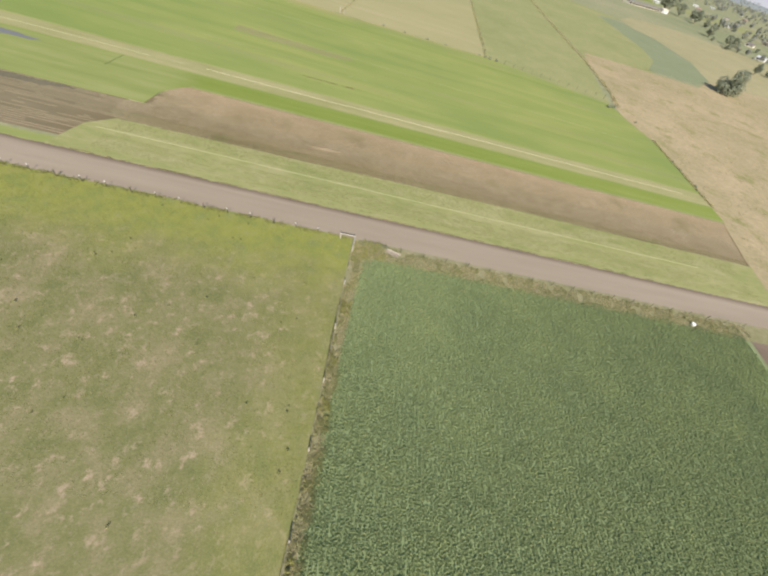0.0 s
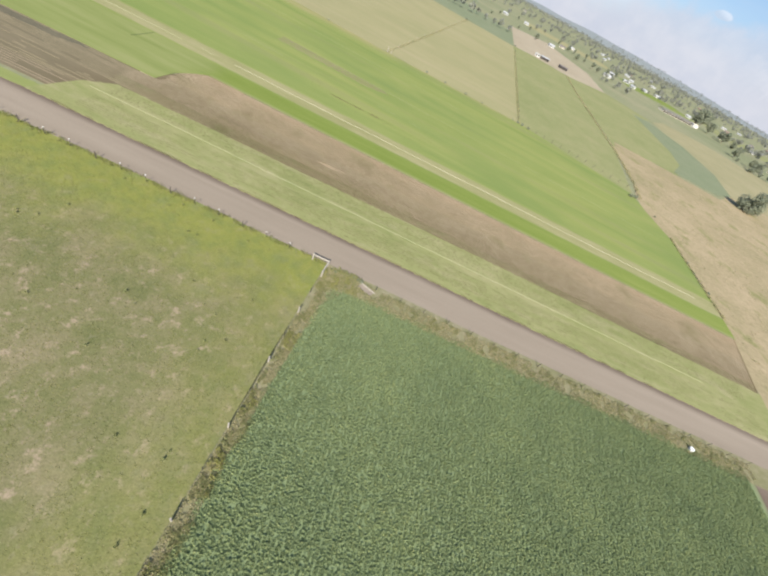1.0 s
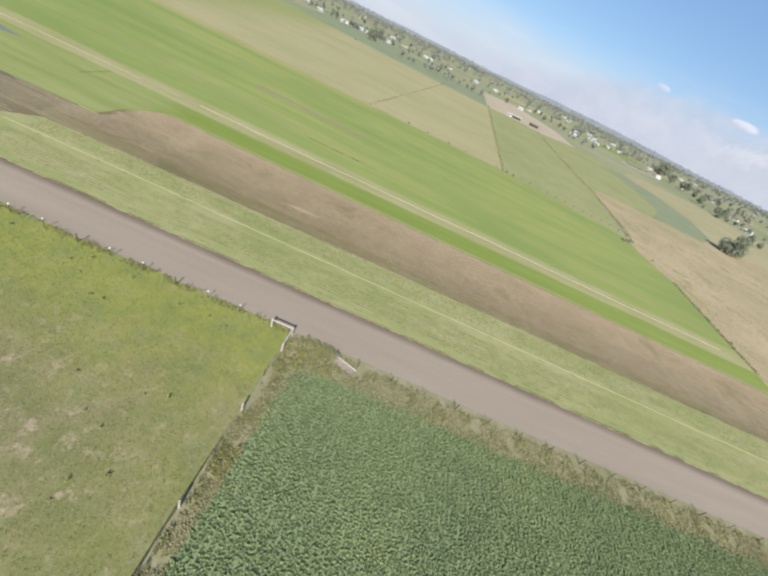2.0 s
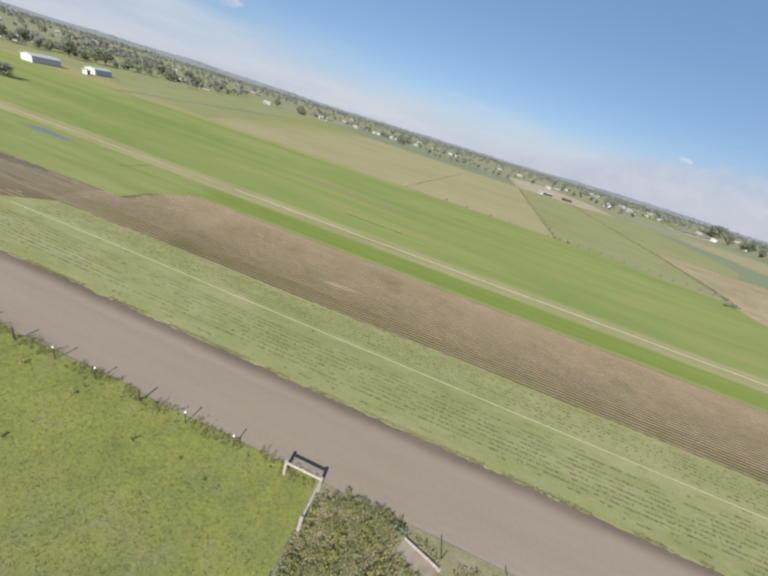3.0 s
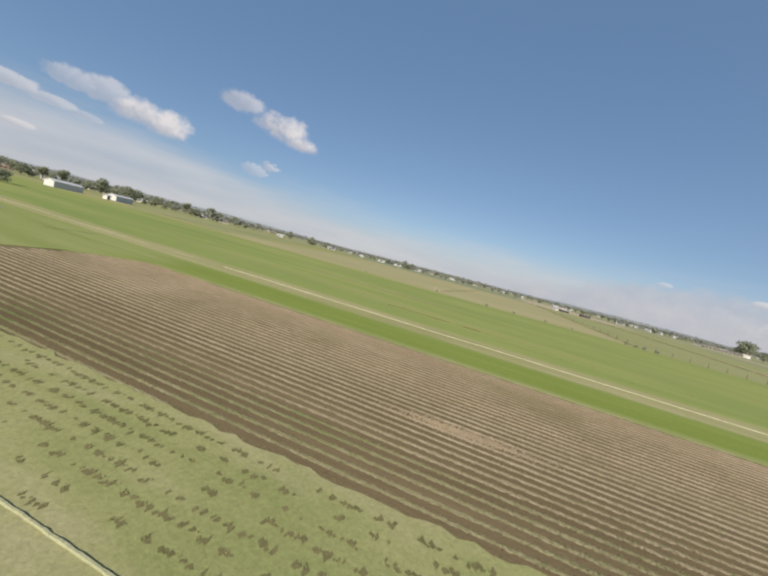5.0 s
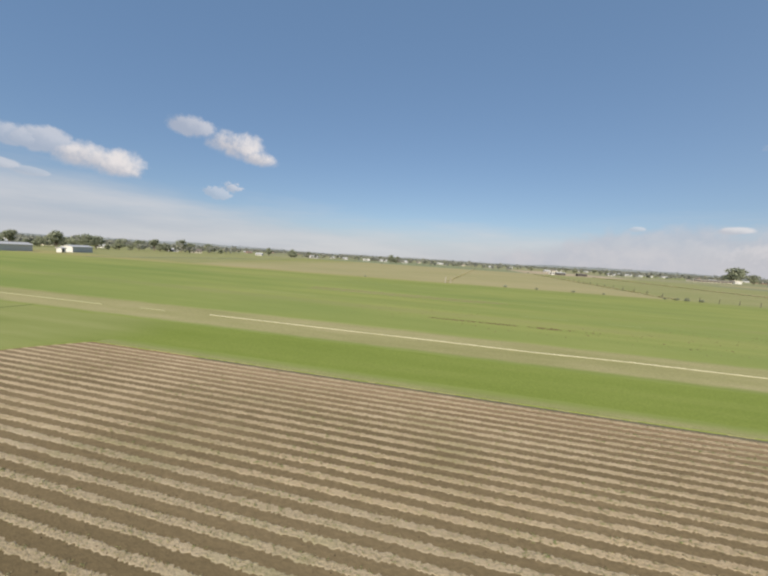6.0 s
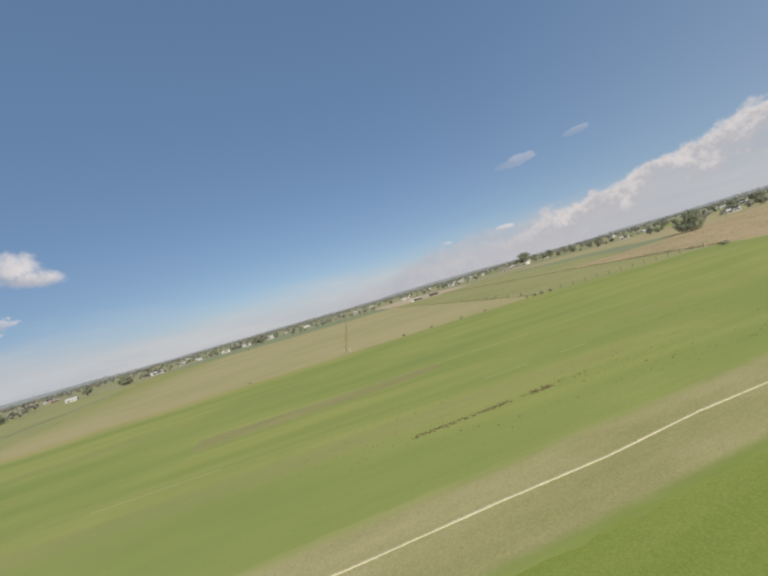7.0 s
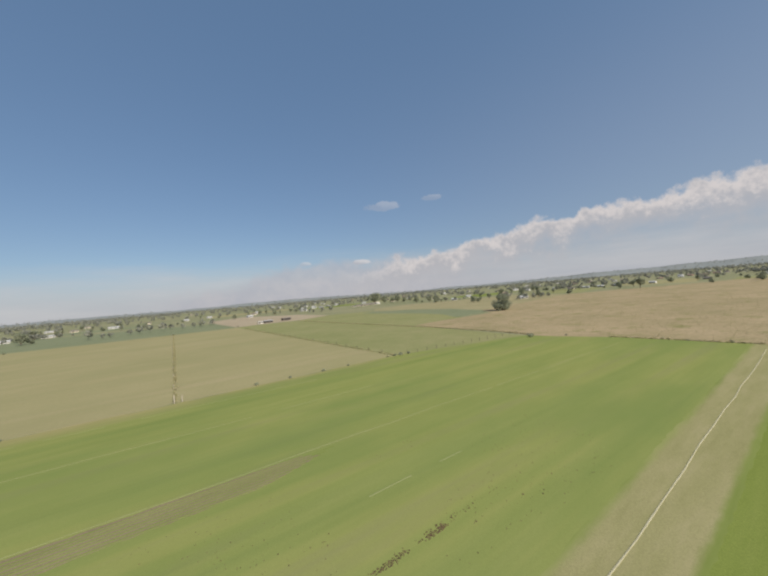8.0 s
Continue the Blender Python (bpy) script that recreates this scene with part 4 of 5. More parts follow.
tagged(tufts("verge_weeds", xy, M_weed, 9, (0.08, 0.2), (0.04, 0.16), 0.25, 0.8, 0.04, 54), "dry yellowish weeds along the fence", "weeds", kind="stuff")
xy = off_slab(np.concatenate([clumped(scatter(2400, -0.6, 1.0, -12, 39, 55), 0.5, 5.0, 0.08), clumped(scatter(2600, 0, 75, 38.2, 41.1, 56), 0.6, 6.0, 0.05), clumped(corner_patch[::2] + 0.05, 0.9, 7.0, 0.05), scatter(200, 1.0, 5.0, 40.8, 41.85, 58)]))
tagged(tufts("fence_weeds", xy, M_weed_green, 13, (0.06, 0.2), (0.05, 0.28), 0.22, 0.7, 0.04, 59), "tangled green weeds at the foot of the fence", "weeds", kind="stuff")
xy = off_slab(np.concatenate([clumped(scatter(1100, -0.6, 0.8, -12, 30, 65), 0.35, 8.0, 0.16), clumped(corner_patch[::3] - 0.04, 0.8, 9.0, 0.1)]))
tagged(tufts("yellow_weeds", xy, M_weed_yellow, 10, (0.1, 0.24), (0.12, 0.38), 0.3, 0.75, 0.04, 66), "tall yellow-green weeds in clumps along the cross fence", "weeds", kind="stuff")
xy = np.stack([np.random.RandomState(57).uniform(-70, -1, 2600), 41.45 + np.random.RandomState(67).normal(0, 0.28, 2600)], 1)
tagged(tufts("roadside_grass", clumped(xy, 0.6, 10.0, -0.12), M_blade, 8, (0.06, 0.16), (0.05, 0.2), 0.2, 0.8, 0.03, 68), "ragged grass under the roadside fence", "grass", kind="stuff")
xy = np.concatenate([clumped(scatter(420, -70, -1, 40.9, 41.75, 69), 0.5, 11.0, 0.1)])
tagged(tufts("roadside_weeds", xy, M_weed_green, 10, (0.06, 0.15), (0.05, 0.2), 0.35, 0.75, 0.04, 70), "small green weeds under the roadside fence", "weeds", kind="stuff")


# ---- fences ----
def steel_post(parent, x, y, capped=True, h=1.15):
    bm = bmesh.new()
    for a in (0, 120, 240):
        box(bm, -0.006, 0.006, 0, 0.035, -0.2, h, pose(x, y, 0, 0, 0, a))
    p = part("steel_post", bm, M_steel, parent)
    if capped:
        bm = bmesh.new()
        rod(bm, (x, y, h - 0.1), (x, y, h + 0.03), 0.055, 0.05, 10)
        part("post_cap", bm, M_cap, p, "white plastic cap")


def wooden_post(parent, x, y, h=1.25, r=0.085, material=None):
    bm = bmesh.new()
    rod(bm, (x, y, -0.25), (x + 0.02, y, h), r * 1.05, r * 0.92, 10)
    return part("wooden_post", bm, material or M_wood_dark, parent)


def wires(parent, a, b, heights=(0.35, 0.7, 1.02)):
    for h in heights:
        bm = bmesh.new()
        rod(bm, (a[0], a[1], h), (b[0], b[1], h), 0.0022, 0.0022, 4)
        part("wire", bm, M_wire, parent)


fence = thing("wire_fence", -0.6, 41.15)
for i in range(20):
    x = -6.2 - 3.67 * i
    if i % 3 == 2:
        wooden_post(fence, x, 0.0, 1.15, 0.06)
    else:
        steel_post(fence, x, 0.05)
wires(fence, (-2.4, 0.0), (-78, 0.0))
tagged(fence, "wire fence on white-capped steel and dark wooden posts beside the road", "fence")

fence = thing("wire_fence", 7.5, 40.75)
for i in range(18):
    (wooden_post(fence, 4.0 * i, 0.0, 1.05, 0.06) if i % 4 == 3 else steel_post(fence, 4.0 * i, 0.0, False, 1.05))
wires(fence, (0, 0), (70, 0))
tagged(fence, "low wire fence on dark steel posts along the crop", "fence")

fence = thing("wire_fence", -0.75, 38.7)
for i in range(14):
    y = -3.5 - 3.85 * i
    (wooden_post(fence, 0, y, 1.2, 0.09, M_wood) if i % 2 else steel_post(fence, 0, y, False, 1.1))
wires(fence, (0, 0), (0, -55))
tagged(fence, "old wire fence between pasture and crop", "fence")


def strainer():
    """Corner of the fence: three stout posts joined by two level rails."""
    s = thing("fence_strainer", -0.6, 41.15)
    for x, y in ((0, 0), (-2.4, 0), (0, -2.45)):
        bm = bmesh.new()
        rod(bm, (x, y, -0.3), (x, y, 1.28), 0.12, 0.11, 12)
        bmesh.ops.bevel(bm, geom=[e for e in bm.edges if all(v.co.z > 1.2 for v in e.verts)], offset=0.025, segments=1, affect="EDGES")
        part("post", bm, M_wood, s)
    for a, b in (((0, 0, 1.12), (-2.4, 0, 1.12)), ((0, 0, 1.12), (0, -2.45, 1.1))):
        bm = bmesh.new()
        rod(bm, a, b, 0.085, 0.08, 10)
        part("rail", bm, M_wood, s)
    return tagged(s, "grey weathered wooden corner strainer of three posts and rails", "fence corner")


strainer()


def headwall():
    """A small concrete slab with a raised rim, on the bank at the crop's corner."""
    s = thing("concrete_slab", 5.1, 40.85, 0.0, -18)
    bm = bmesh.new()
    vs = box(bm, 0, 2.3, -0.9, 0.0, -0.1, 0.16)
    bmesh.ops.bevel(bm, geom=list(bm.edges), offset=0.04, segments=2, affect="EDGES")
    for v in bm.verts:
        v.co.z += 0.12 * v.co.y + 0.03 * noise.noise(v.co * 3)
    part("slab", bm, M_concrete, s)
    bm = bmesh.new()
    box(bm, -0.05, 2.5, -0.05, 0.06, -0.05, 0.26)
    bmesh.ops.bevel(bm, geom=list(bm.edges), offset=0.02, segments=1, affect="EDGES")
    part("rim", bm, M_wood, s, "pale worn concrete rim")
    return tagged(s, "pale concrete slab lying among weeds at the crop's corner", "slab")


headwall()


def drum(x, y, r, h):
    s = thing("water_trough", x, y, 0.03)
    bm = bmesh.new()
    rod(bm, (0, 0, 0), (0, 0, h), r, r * 0.95, 16)
    part("tank", bm, M_white, s)
    bm = bmesh.new()
    rod(bm, (0, 0, h), (0, 0, h + 0.05), r * 1.05, r * 1.05, 16)
    part("rim", bm, M_cap, s)
    return tagged(s, "small white round trough at the crop's edge", "trough")


drum(63.2, 38.4, 0.35, 0.4)


# ---- trees ----
def tree_thing(h, r, seed, leaf=0.5, count=900, material=None, low=0.3):
    """A tapered trunk with limbs, and a loose crown of many small leaf clumps."""
    rng = np.random.RandomState(seed)
    t = thing("tree", 0, 0)
    bm = bmesh.new()
    fork = h * low * 0.9
    rod(bm, (0, 0, -0.2), (0.1, 0.05, fork), 0.035 * h, 0.025 * h, 9)
    heads = []
    for i in range(14):
        a, out = 6.2832 * i / 14 + rng.uniform(-0.4, 0.4), r * rng.uniform(0.15, 0.72)
        head = np.array([math.cos(a) * out, math.sin(a) * out, h * rng.uniform(low + 0.12, 0.86)])
        heads.append((head, r * rng.uniform(0.34, 0.55)))
        mid = Vector((head[0] * 0.45, head[1] * 0.45, fork + (head[2] - fork) * 0.45))
        rod(bm, (0.1, 0.05, fork * 0.95), mid, 0.018 * h, 0.011 * h, 6)
        rod(bm, mid, head, 0.011 * h, 0.004 * h, 5)
    heads.append((np.array([0.0, 0.0, h * 0.82]), r * 0.42))
    part("trunk", bm, M_bark, t)
    c = np.array([heads[j][0] for j in rng.randint(0, len(heads), count)])
    rad = np.array([heads[j][1] for j in rng.randint(0, len(heads), count)])
    d = rng.normal(0, 1, (count, 3))
    d /= np.linalg.norm(d, axis=1)[:, None]
    p = c + d * (rad * rng.uniform(0.5, 1.1, count) ** 0.5)[:, None] * np.array([1, 1, 0.75])
    u = rng.normal(0, 1, (count, 3))
    u /= np.linalg.norm(u, axis=1)[:, None]
    w = np.cross(u, d)
    w /= np.linalg.norm(w, axis=1)[:, None] + 1e-6
    s = (leaf * rng.uniform(0.5, 1.2, count))[:, None]
    quads("crown", np.stack([p - u * s, p - w * s * 0.6, p + u * s, p + w * s * 0.6], 1), material or M_leaf, t)
    return t


big = tree_thing(13.0, 7.5, 1, 0.5, 4200, low=0.1)
big.matrix_world = pose(200.5, 237.0, 0)
tagged(big, "full green spreading tree standing alone in the dry paddock", "tree")
KINDS = [tree_thing(12, 5.6, 2, 0.6, 1700, low=0.12), tree_thing(9, 5.2, 3, 0.55, 1500, low=0.1), tree_thing(15, 5.8, 4, 0.65, 1500, low=0.3), tree_thing(7, 4.2, 5, 0.5, 1100, low=0.1), tree_thing(12, 4.2, 6, 0.55, 1300, low=0.12)]
first = [(-298, 500, 40), (-173, 788, 0), (505, 885, 0), (-157, 118, 20), (520, 892, 50)]
for k, (x, y, a) in zip(KINDS, first):
    k.matrix_world = pose(x, y, 0, 0, 0, a)
    tagged(k, "dark green farm tree with an open crown", "tree", "farm trees")
KINDS[3].scale = (0.72, 0.72, 0.62)
rng = random.Random(77)


def plant(x, y, s, k=None):
    t = copy_thing(KINDS[rng.randrange(5) if k is None else k], pose(x, y, 0, 0, 0, rng.uniform(0, 360)))
    t.scale = (s * rng.uniform(0.9, 1.15), s * rng.uniform(0.9, 1.15), s)
    return t


# rows and groups of trees round the farms
for bearing, away, s in [(-65.3, 360, 0.6), (-64.6, 345, 0.7), (-63.9, 365, 0.65), (-62.9, 345, 0.65), (-62.1, 360, 0.75), (-61.2, 345, 0.75), (-60, 365, 0.75), (-58.9, 372, 0.85), (-57.5, 345, 1.1), (-56.6, 380, 0.9), (-55.9, 370, 1.0), (-54.9, 360, 1.0), (-53.9, 375, 0.95), (-52.8, 390, 0.6),
                         (-51.6, 385, 1.1), (-50.4, 400, 0.7), (-49.5, 400, 0.85), (-47.8, 410, 0.8), (-47.1, 405, 0.7), (-46.3, 425, 0.9), (-44.6, 420, 0.9), (-43.4, 430, 0.9), (-41.1, 455, 0.95), (-39.5, 465, 0.85), (-28.6, 500, 1.0), (-29.2, 515, 0.8), (-67, 330, 1.0), (-69, 340, 1.1), (-71, 335, 0.9)]:
    plant(-15 + away * math.sin(radians(bearing)), 57 + away * math.cos(radians(bearing)), s)
for i in range(46):
    a, r = radians(rng.uniform(-26, 20)), rng.uniform(640, 900)
    plant(r * math.sin(a), r * math.cos(a), rng.uniform(0.4, 0.8))
for i in range(60):
    a, r = radians(rng.uniform(33, 86)), rng.uniform(520, 820)
    if not (r * math.sin(a) < 300 and r < 700):
        plant(r * math.sin(a), r * math.cos(a), rng.uniform(0.5, 1.0))
for x, y, s in [(330, 330, 0.7), (345, 338, 0.8), (300, 345, 0.7), (362, 318, 0.8), (380, 305, 0.75), (395, 300, 0.7), (420, 285, 0.8), (318, 352, 0.6), (425, 628, 1.0)]:
    plant(x, y, s)
for x, y, s, k in [(374, 664, 2.05, 0), (386, 672, 1.55, 2), (400, 664, 1.25, 0), (425, 668, 1.0, 0), (404, 625, 1.3, 0), (-128, 564, 1.05, 0), (-122, 569, 0.7, 1), (-258, 496, 1.25, 1)]:
    plant(x, y, s, k)

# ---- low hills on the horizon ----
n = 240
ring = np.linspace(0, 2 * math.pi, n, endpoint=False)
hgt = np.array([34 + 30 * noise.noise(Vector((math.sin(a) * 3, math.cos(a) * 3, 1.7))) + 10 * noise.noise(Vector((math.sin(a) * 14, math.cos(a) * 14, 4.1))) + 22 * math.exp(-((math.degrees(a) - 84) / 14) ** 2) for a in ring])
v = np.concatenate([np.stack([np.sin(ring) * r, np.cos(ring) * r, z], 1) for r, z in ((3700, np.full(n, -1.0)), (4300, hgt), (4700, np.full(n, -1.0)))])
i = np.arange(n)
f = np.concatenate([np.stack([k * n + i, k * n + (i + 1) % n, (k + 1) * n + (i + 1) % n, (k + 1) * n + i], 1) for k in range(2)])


def land_height(a, r):
    """The ground's height at a bearing (radians, clockwise from +y) and a distance."""
    top = np.interp(np.mod(a, 2 * math.pi), np.append(ring, 2 * math.pi), np.append(hgt, hgt[0]))
    return np.interp(r, (3700, 4300), (0.0, 1.0)) * top


tagged(quads("backdrop", v, M_hill_hazed, None, f), "low wooded hills on the horizon", "hills", kind="structure")


# ---- the far woods, one mass of trees to the horizon ----
def woods(name, trees, per, seed, material, foot=0.0):
    foot = np.zeros(len(trees)) + foot
    rs = np.random.RandomState(seed)
    n = len(trees)
    h = np.repeat(trees[:, 2], per)
    base = np.repeat(trees[:, :2], per, axis=0)
    d = rs.normal(0, 1, (n * per, 3))
    d /= np.linalg.norm(d, axis=1)[:, None]
    rad = h * 0.4 * rs.uniform(0.6, 1.0, n * per)
    p = np.concatenate([base, (h * 0.58 + np.repeat(foot, per))[:, None]], 1) + d * rad[:, None] * np.array([1, 1, 0.95])
    u = rs.normal(0, 1, p.shape)
    u /= np.linalg.norm(u, axis=1)[:, None]
    w = np.cross(u, d)
    w /= np.linalg.norm(w, axis=1)[:, None] + 1e-6
    s = (h * 0.14 * rs.uniform(0.6, 1.3, n * per))[:, None]
    return quads(name, np.stack([p - u * s, p - w * s * 0.8, p + u * s, p + w * s * 0.8], 1), material)


def in_yard(x, y):
    return 40 < x < 170 and 420 < y < 700


rs = np.random.RandomState(9)
lots = []
for a0, a1, r0, r1, n in [(-90, -35, 420, 3000, 1100), (-35, 30, 850, 3600, 1400), (30, 100, 700, 3300, 1500), (-180, -90, 500, 2500, 250), (100, 180, 500, 2500, 250)]:
    a, r = np.radians(rs.uniform(a0, a1, n)), r0 + (r1 - r0) * rs.rand(n) ** 0.9
    lots.append(np.stack([r * np.sin(a), r * np.cos(a), rs.uniform(5, 13, n)], 1))
for i in range(60):
    a, r, turn = math.radians(rs.uniform(-95, 100)), rs.uniform(520, 2600), rs.uniform(0, 3.14)
    n = rs.randint(12, 40)
    step = np.linspace(-1, 1, n) * n * rs.uniform(3, 5)
    lots.append(np.stack([r * math.sin(a) + step * math.cos(turn) + rs.normal(0, 4, n), r * math.cos(a) + step * math.sin(turn) * 0.4 + rs.normal(0, 4, n), rs.uniform(5, 11, n)], 1))
lots = np.concatenate(lots)
keep = np.array([noise.noise(Vector((x * 0.006, y * 0.006, 0.5))) > -0.22 and not in_yard(x, y) for x, y, _ in lots])
tagged(woods("far_woods", lots[keep], 40, 10, M_leaf_hazed), "scattered hazy grey-green woodland between distant farms", "woodland", kind="stuff")

# the closed woods of the far distance and the hills
a, r = np.radians(rs.uniform(-100, 105, 9000)), 1500 + 2750 * rs.rand(9000) ** 0.8
wood = np.stack([r * np.sin(a), r * np.cos(a), rs.uniform(9, 17, 9000)], 1)
keep = np.array([noise.noise(Vector((x * 0.003, y * 0.003, 7.5))) > -0.12 for x, y, _ in wood])
tagged(woods("distant_woods", wood[keep], 16, 21, M_leaf_hazed, land_height(a, r)[keep]), "closed hazy grey-green woods covering the far hills", "woodland", kind="stuff")

# shrubs and gums in the farm gardens
rs = np.random.RandomState(19)
near = [(-351, 235), (-346, 267), (-325, 361), (-307, 372), (-250, 550), (-278, 700), (-189, 640), (-171, 673), (-230, 640), (-150, 720), (-128, 690), (-160, 658), (115, 657), (219, 680), (386, 452), (356, 311), (600, 340), (625, 300), (289, 789), (381, 853)]
garden = np.concatenate([np.stack([x + rs.normal(0, 16, 12), y - 6 + rs.normal(0, 9, 12), rs.uniform(3, 7.5, 12)], 1) for x, y in near])
garden = np.array([g for g in garden if not in_yard(g[0], g[1]) and all(math.hypot(g[0] - x, g[1] - y) > 9 for x, y in near)])
tagged(woods("garden_trees", garden, 60, 20, M_leaf_hazed), "hazy grey-green garden trees round distant farmhouses", "trees", kind="stuff")

# ---- houses and sheds ----
def gable(bm, w, d, h, rise, over=0.4, thick=0.18):
    """A pitched roof over a plan of w by d, the ridge along x."""
    for s in (-1, 1):
        y0, y1 = 0, s * (d / 2 + over)
        z1 = h - rise * over / (d / 2)
        vs = []
        for x in (-w / 2 - over, w / 2 + over):
            vs.append([bm.verts.new((x, y0, h + rise)), bm.verts.new((x, y1, z1)), bm.verts.new((x, y1, z1 + thick)), bm.verts.new((x, y0, h + rise + thick))])
        for k in range(4):
            bm.faces.new((vs[0][k], vs[0][(k + 1) % 4], vs[1][(k + 1) % 4], vs[1][k]))
        bm.faces.new(vs[0][::-1])
        bm.faces.new(vs[1])
    bmesh.ops.recalc_face_normals(bm, faces=bm.faces)


def building(name, w, d, h, rise, wall, roof, windows=4, doors=1, open_side=False):
    b = thing(name, 0, 0)
    bm = bmesh.new()
    box(bm, -w / 2, w / 2, -d / 2, d / 2, -0.2, h)
    for x in (-w / 2 + 0.01, w / 2 - 0.01):
        bm.faces.new([bm.verts.new((x, y, z)) for y, z in ((-d / 2, h), (d / 2, h), (0, h + rise))])
    part("wall", bm, wall, b)
    bm = bmesh.new()
    gable(bm, w, d, h, rise)
    part("roof", bm, roof, b)
    for i in range(windows):
        x = -w / 2 + w * (i + 0.6) / (windows + 0.2)
        bm = bmesh.new()
        box(bm, x - 0.75, x + 0.75, -d / 2 - 0.06, -d / 2 + 0.02, 0.9, 2.1)
        part("window", bm, M_glass, b)
    for i in range(doors):
        x = -w / 2 + w * (i + 0.25) / max(1, doors)
        bm = bmesh.new()
        box(bm, x - 0.5, x + 0.5, -d / 2 - 0.08, -d / 2 + 0.02, 0.0, 2.05)
        part("door", bm, M_wood_dark, b)
    # near-black panels on the solid wall stand in for the shaded inside
    if open_side:
        n = max(3, int(w / 6))
        for i in range(n):
            bm = bmesh.new()
            x0 = -w / 2 + w * i / n
            box(bm, x0 + 0.4, x0 + w / n - 0.4, -d / 2 - 0.05, -d / 2 + 0.02, 0.3, h - 0.5)
            part("shade_panel", bm, M_opening_shade, b)
    return b


def put(b, x, y, turn, label, category):
    b.matrix_world = pose(x, y, 0, 0, 0, turn)
    return tagged(b, label, category)


# the two farm sheds and the white house near the turf
def near_end(b, w, d, h, rise, material):
    """The cladding of one gable end."""
    bm = bmesh.new()
    pts = ((-d / 2 - 0.1, -0.1), (d / 2 + 0.1, -0.1), (d / 2 + 0.1, h + 0.05), (0, h + rise + 0.05), (-d / 2 - 0.1, h + 0.05))
    a, c = [bm.verts.new((-w / 2 - 0.12, y, z)) for y, z in pts], [bm.verts.new((-w / 2 - 0.02, y, z)) for y, z in pts]
    bm.faces.new(a), bm.faces.new(c[::-1])
    for i in range(5):
        bm.faces.new((a[i], c[i], c[(i + 1) % 5], a[(i + 1) % 5]))
    bmesh.ops.recalc_face_normals(bm, faces=bm.faces)
    part("end_wall", bm, material, b, "white metal end wall")
    return b


put(near_end(building("farm_shed", 14.5, 5.4, 3.0, 0.9, M_grey, M_roof, 0, 0), 14.5, 5.4, 3.0, 0.9, M_white), -222.9, 171.8, 101, "long grey metal farm shed with a white end", "shed")
put(near_end(building("farm_shed", 14, 5.2, 2.9, 0.8, M_grey, M_roof, 0, 0), 14, 5.2, 2.9, 0.8, M_white), -225.0, 201.0, 110, "low grey farm shed with a white front", "shed")
put(building("garden_shed", 2.4, 2.4, 2.2, 0.4, M_white, M_roof, 0, 1), -214.5, 186.5, 110, "small white shed beside the farm sheds", "shed")
# the long poultry shed and the yard's open sheds
put(building("poultry_shed", 68, 11, 2.6, 1.1, M_cream, M_roof_dull, 0, 0, True), 327, 632, 20, "long low poultry shed with dark open sides", "shed")
put(building("farm_shed", 11, 9, 3.6, 0.9, M_white, M_cream, 0, 1), 362, 641, 20, "cream shed at the end of the poultry shed", "shed")
put(building("open_shed", 9, 4.5, 2.3, 0.4, M_wood_dark, M_roof, 0, 0, True), 81, 448, 4, "low dark open machinery shed", "shed")
put(building("open_shed", 9.5, 4.5, 2.2, 0.4, M_wood_dark, M_roof_dark, 0, 0, True), 104, 456, 8, "low dark open machinery shed", "shed")
put(building("caravan", 5, 2.4, 2.4, 0.2, M_white, M_white, 2, 1), 72, 445, 4, "small white site cabin in the dirt yard", "cabin")
HOUSES = [building("house", 11, 8, 2.7, 1.7, M_white, M_roof), building("house", 12, 8, 2.7, 1.8, M_cream, M_roof_dark), building("house", 13, 9, 2.7, 1.8, M_brick, M_roof_red), building("house", 15, 8, 3.2, 1.2, M_white, M_roof)]
spots = [(-351, 235, 0), (-325, 361, 0), (-307, 372, 1), (-250, 550, 3), (-278, 700, 0), (-189, 640, 3), (-171, 673, 0), (-230, 640, 0), (-150, 720, 2), (-128, 690, 3), (-160, 658, 0), (115, 657, 0), (219, 680, 3),
         (386, 452, 0), (356, 311, 0), (600, 340, 3), (612, 320, 0), (625, 300, 3), (580, 355, 1), (289, 789, 3), (381, 853, 3), (340, 820, 0), (420, 780, 0), (450, 560, 1), (480, 500, 0), (520, 450, 2), (-60, 800, 0), (-20, 860, 1), (40, 820, 0),
         (-390, 290, 1), (-380, 330, 0), (-300, 480, 0), (660, 260, 0), (700, 200, 1), (-120, 830, 1), (150, 760, 1), (-400, 230, 2)]
for i in range(120):
    a, r = radians(rng.choice((rng.uniform(-28, 25), rng.uniform(25, 62), rng.uniform(62, 88), rng.uniform(-75, -30)))), rng.uniform(780, 1700)
    spots.append((r * math.sin(a), r * math.cos(a), rng.choice((0, 0, 1, 2, 3))))
used = set()
for x, y, k in spots:
    m = pose(x, y, 0, 0, 0, math.degrees(math.atan2(-x, y)) + rng.uniform(-35, 35))
    label, g = (("white", "cream", "brick", "long white")[k] + " farmhouse among trees", "distant houses")
    if k in used:
        copy_thing(HOUSES[k], m @ Matrix.Scale(0.9, 4))
    else:
        used.add(k)
        HOUSES[k].matrix_world = m @ Matrix.Scale(0.9, 4)
        tagged(HOUSES[k], label, "house", g)


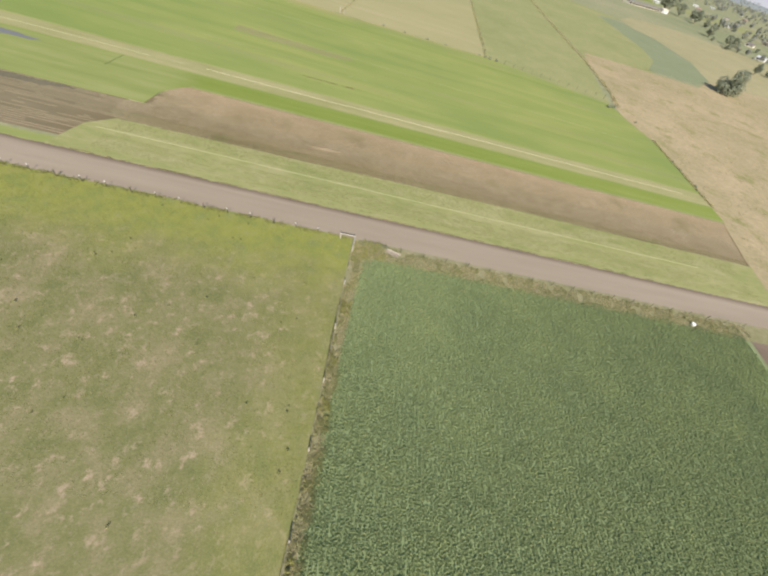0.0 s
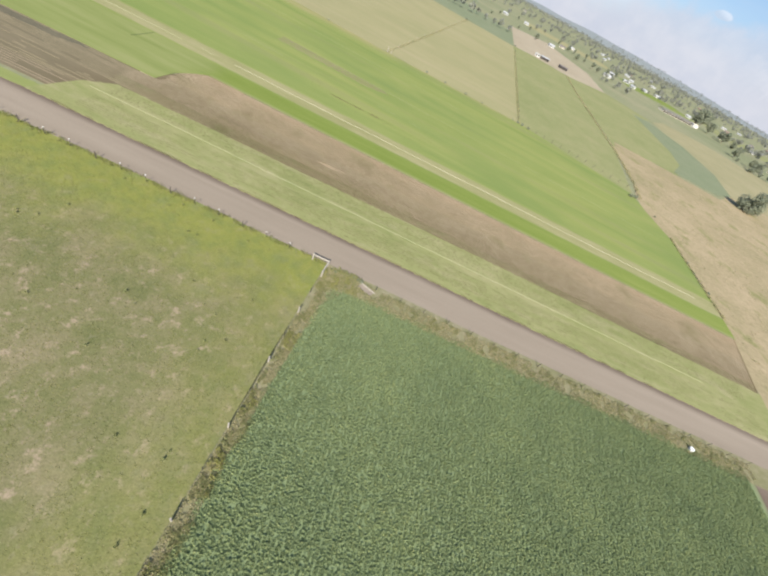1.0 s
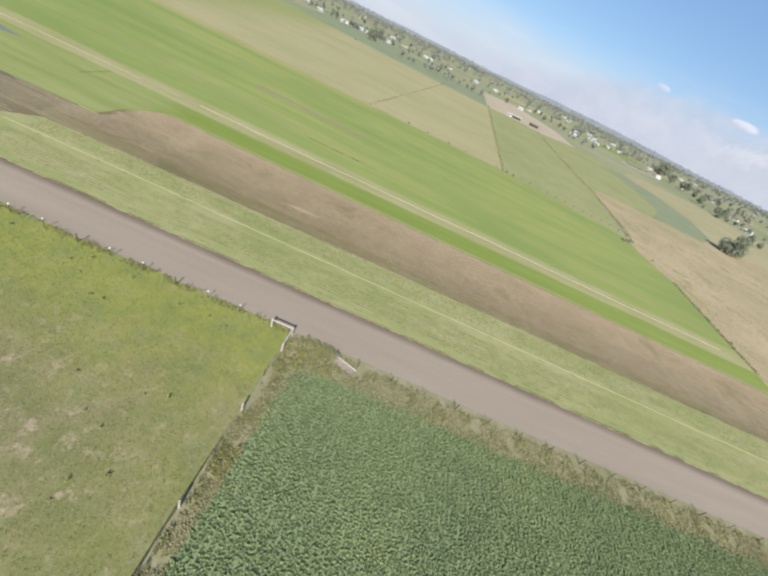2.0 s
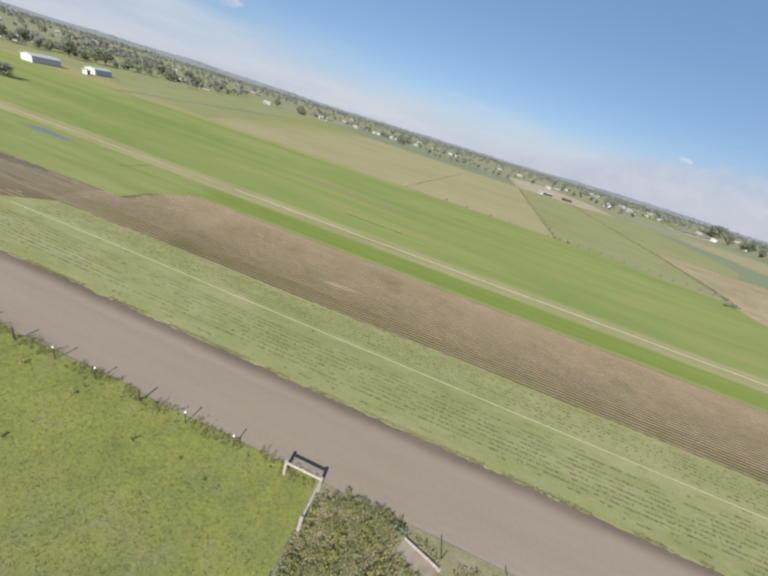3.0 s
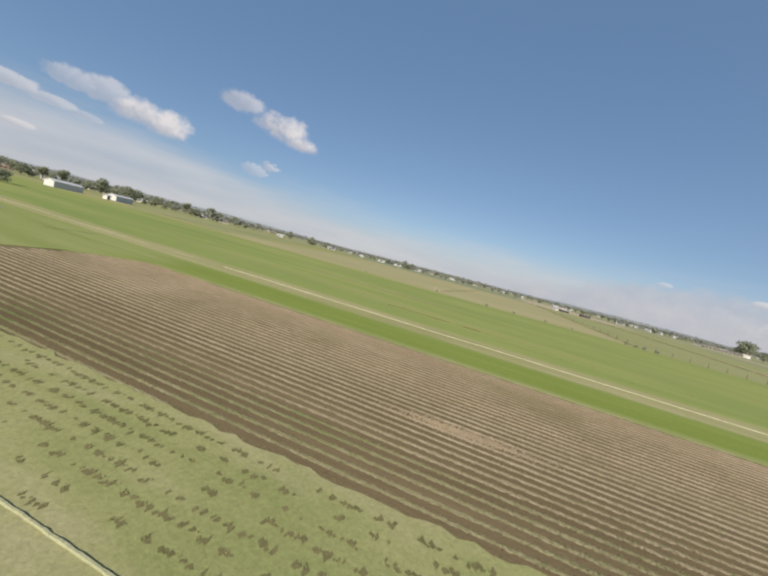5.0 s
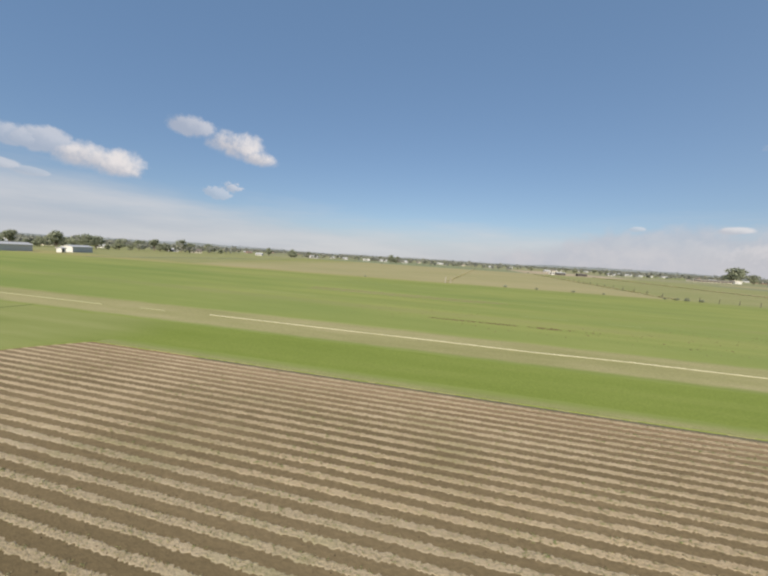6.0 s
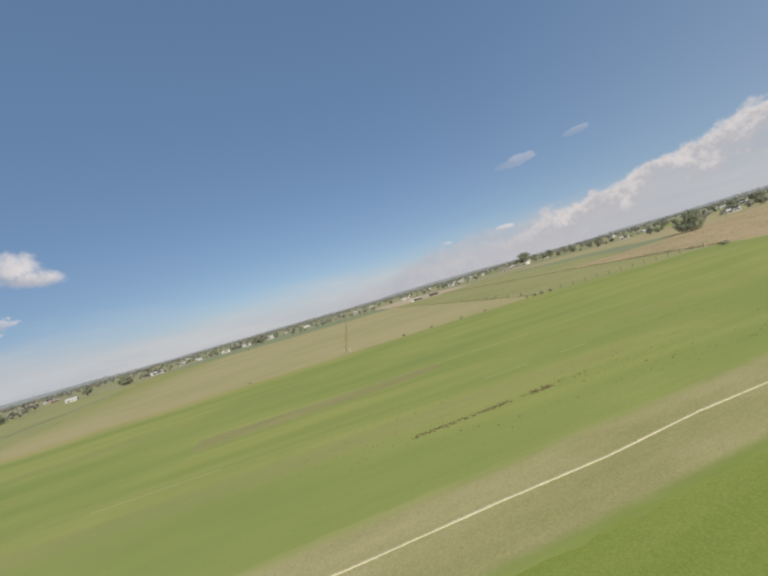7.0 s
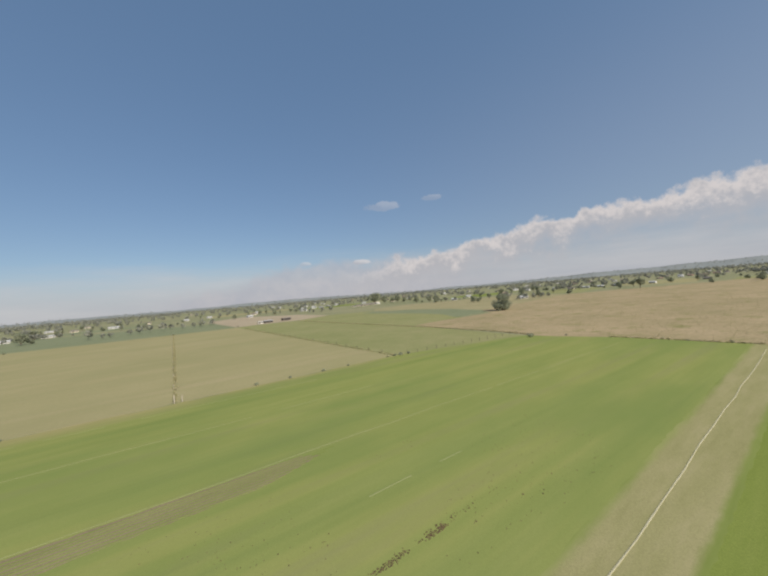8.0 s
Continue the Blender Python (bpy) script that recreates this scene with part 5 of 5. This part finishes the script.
# ---- bushes, posts and the ditch between the paddocks ----
def bush(x, y, r, seed, parent=None):
    b = thing("bush", x, y)
    rs = np.random.RandomState(seed)
    n = 160
    d = rs.normal(0, 1, (n, 3))
    d /= np.linalg.norm(d, axis=1)[:, None]
    p = d * r * rs.uniform(0.5, 1.0, (n, 1)) * np.array([1, 1, 0.7]) + np.array([0, 0, r * 0.55])
    u = rs.normal(0, 1, (n, 3))
    u /= np.linalg.norm(u, axis=1)[:, None]
    w = np.cross(u, d)
    s = r * 0.22
    quads("foliage", np.stack([p - u * s, p - w * s * 0.6, p + u * s, p + w * s * 0.6], 1), M_leaf, b)
    bm = bmesh.new()
    rod(bm, (0, 0, -0.1), (0, 0, r * 0.6), 0.06, 0.03, 6)
    part("stem", bm, M_bark, b)
    return tagged(b, "low dark green bush on a field boundary", "bush", "boundary bushes")


rng = random.Random(12)
for k, (x, y, r) in enumerate([(37.5, 168.6, 0.9), (39.5, 168.0, 1.1), (42.5, 167.4, 1.0), (35.0, 169.4, 0.6), (88.4, 149.2, 1.4), (91.0, 150.4, 1.3), (93.4, 153.5, 0.8), (96.5, 140, 0.7), (-8.4, 426, 2.0), (-113, 445, 1.6), (46, 430, 1.4), (98, 112, 0.7), (98, 97, 0.8), (97.5, 106, 0.6), (-7, 171.6, 0.9), (2, 171, 0.7), (12, 170.4, 0.8), (20, 170, 0.6), (-53, 172.6, 0.6), (195, 236, 1.6), (206, 238, 1.4)]):
    bush(x, y, r * 0.7, 200 + k)
for x, y, r, k in [(4.95, 41.05, 0.42, 300), (4.35, 41.2, 0.32, 301), (3.7, 41.35, 0.26, 302), (0.85, 40.75, 0.3, 303)]:
    tagged(bush(x, y, r, k), "small dark shrub beside the pale concrete slab", "bush", "roadside shrubs")
posts = thing("paddock_fence", -25.5, 171.9)
wooden_post(posts, 0, 0, 1.9, 0.14, M_wood)
wooden_post(posts, 1.6, 0, 1.5, 0.1, M_wood)
for i in range(1, 15):
    wooden_post(posts, i * 1.12, i * 17.6, 1.2, 0.07, M_wood)
tagged(posts, "line of weathered posts running back across the dry paddock", "fence")
posts = thing("paddock_fence", 38.0, 168.2)
for i in range(1, 15):
    wooden_post(posts, i * 4.0, -i * 0.68, 1.3, 0.06)
for i in range(1, 26):
    wooden_post(posts, i * 0.25, i * 9.0, 1.3, 0.09)
tagged(posts, "weathered post fence at the turf's far edge", "fence")
rs = np.random.RandomState(61)
t = rs.rand(2600)
along = 152 + 270 * rs.rand(1500)
ditch = np.stack([np.interp(along, (152, 170, 215, 280, 330, 380, 422), (94.0, 97.4, 99.8, 100.0, 100.2, 101.5, 104.0)) + rs.normal(0, 0.55, 1500), along], 1)
xy = np.concatenate([ditch, np.stack([97.6 + rs.normal(0, 0.25, 200), 86 + 40 * rs.rand(200)], 1),
                     np.stack([38.0 + 6 * t[:500] + rs.normal(0, 0.3, 500), 169 + 225 * t[:500]], 1), np.stack([-25.3 + 17 * t[:420] + rs.normal(0, 0.3, 420), 171 + 255 * t[:420]], 1)])
tagged(tufts("ditch_growth", xy, M_weed, 8, (0.2, 0.5), (0.15, 0.45), 0.4, 0.7, 0.02, 62), "rank dark growth along ditches and fence lines", "weeds", kind="stuff")
xy = scatter(3600, 98, 330, 20, 240, 63)
tagged(tufts("paddock_tussocks", xy, M_weed, 7, (0.15, 0.4), (0.1, 0.3), 0.4, 0.75, 0.02, 64), "dry tussocks in the reddish paddock", "grass", kind="stuff")
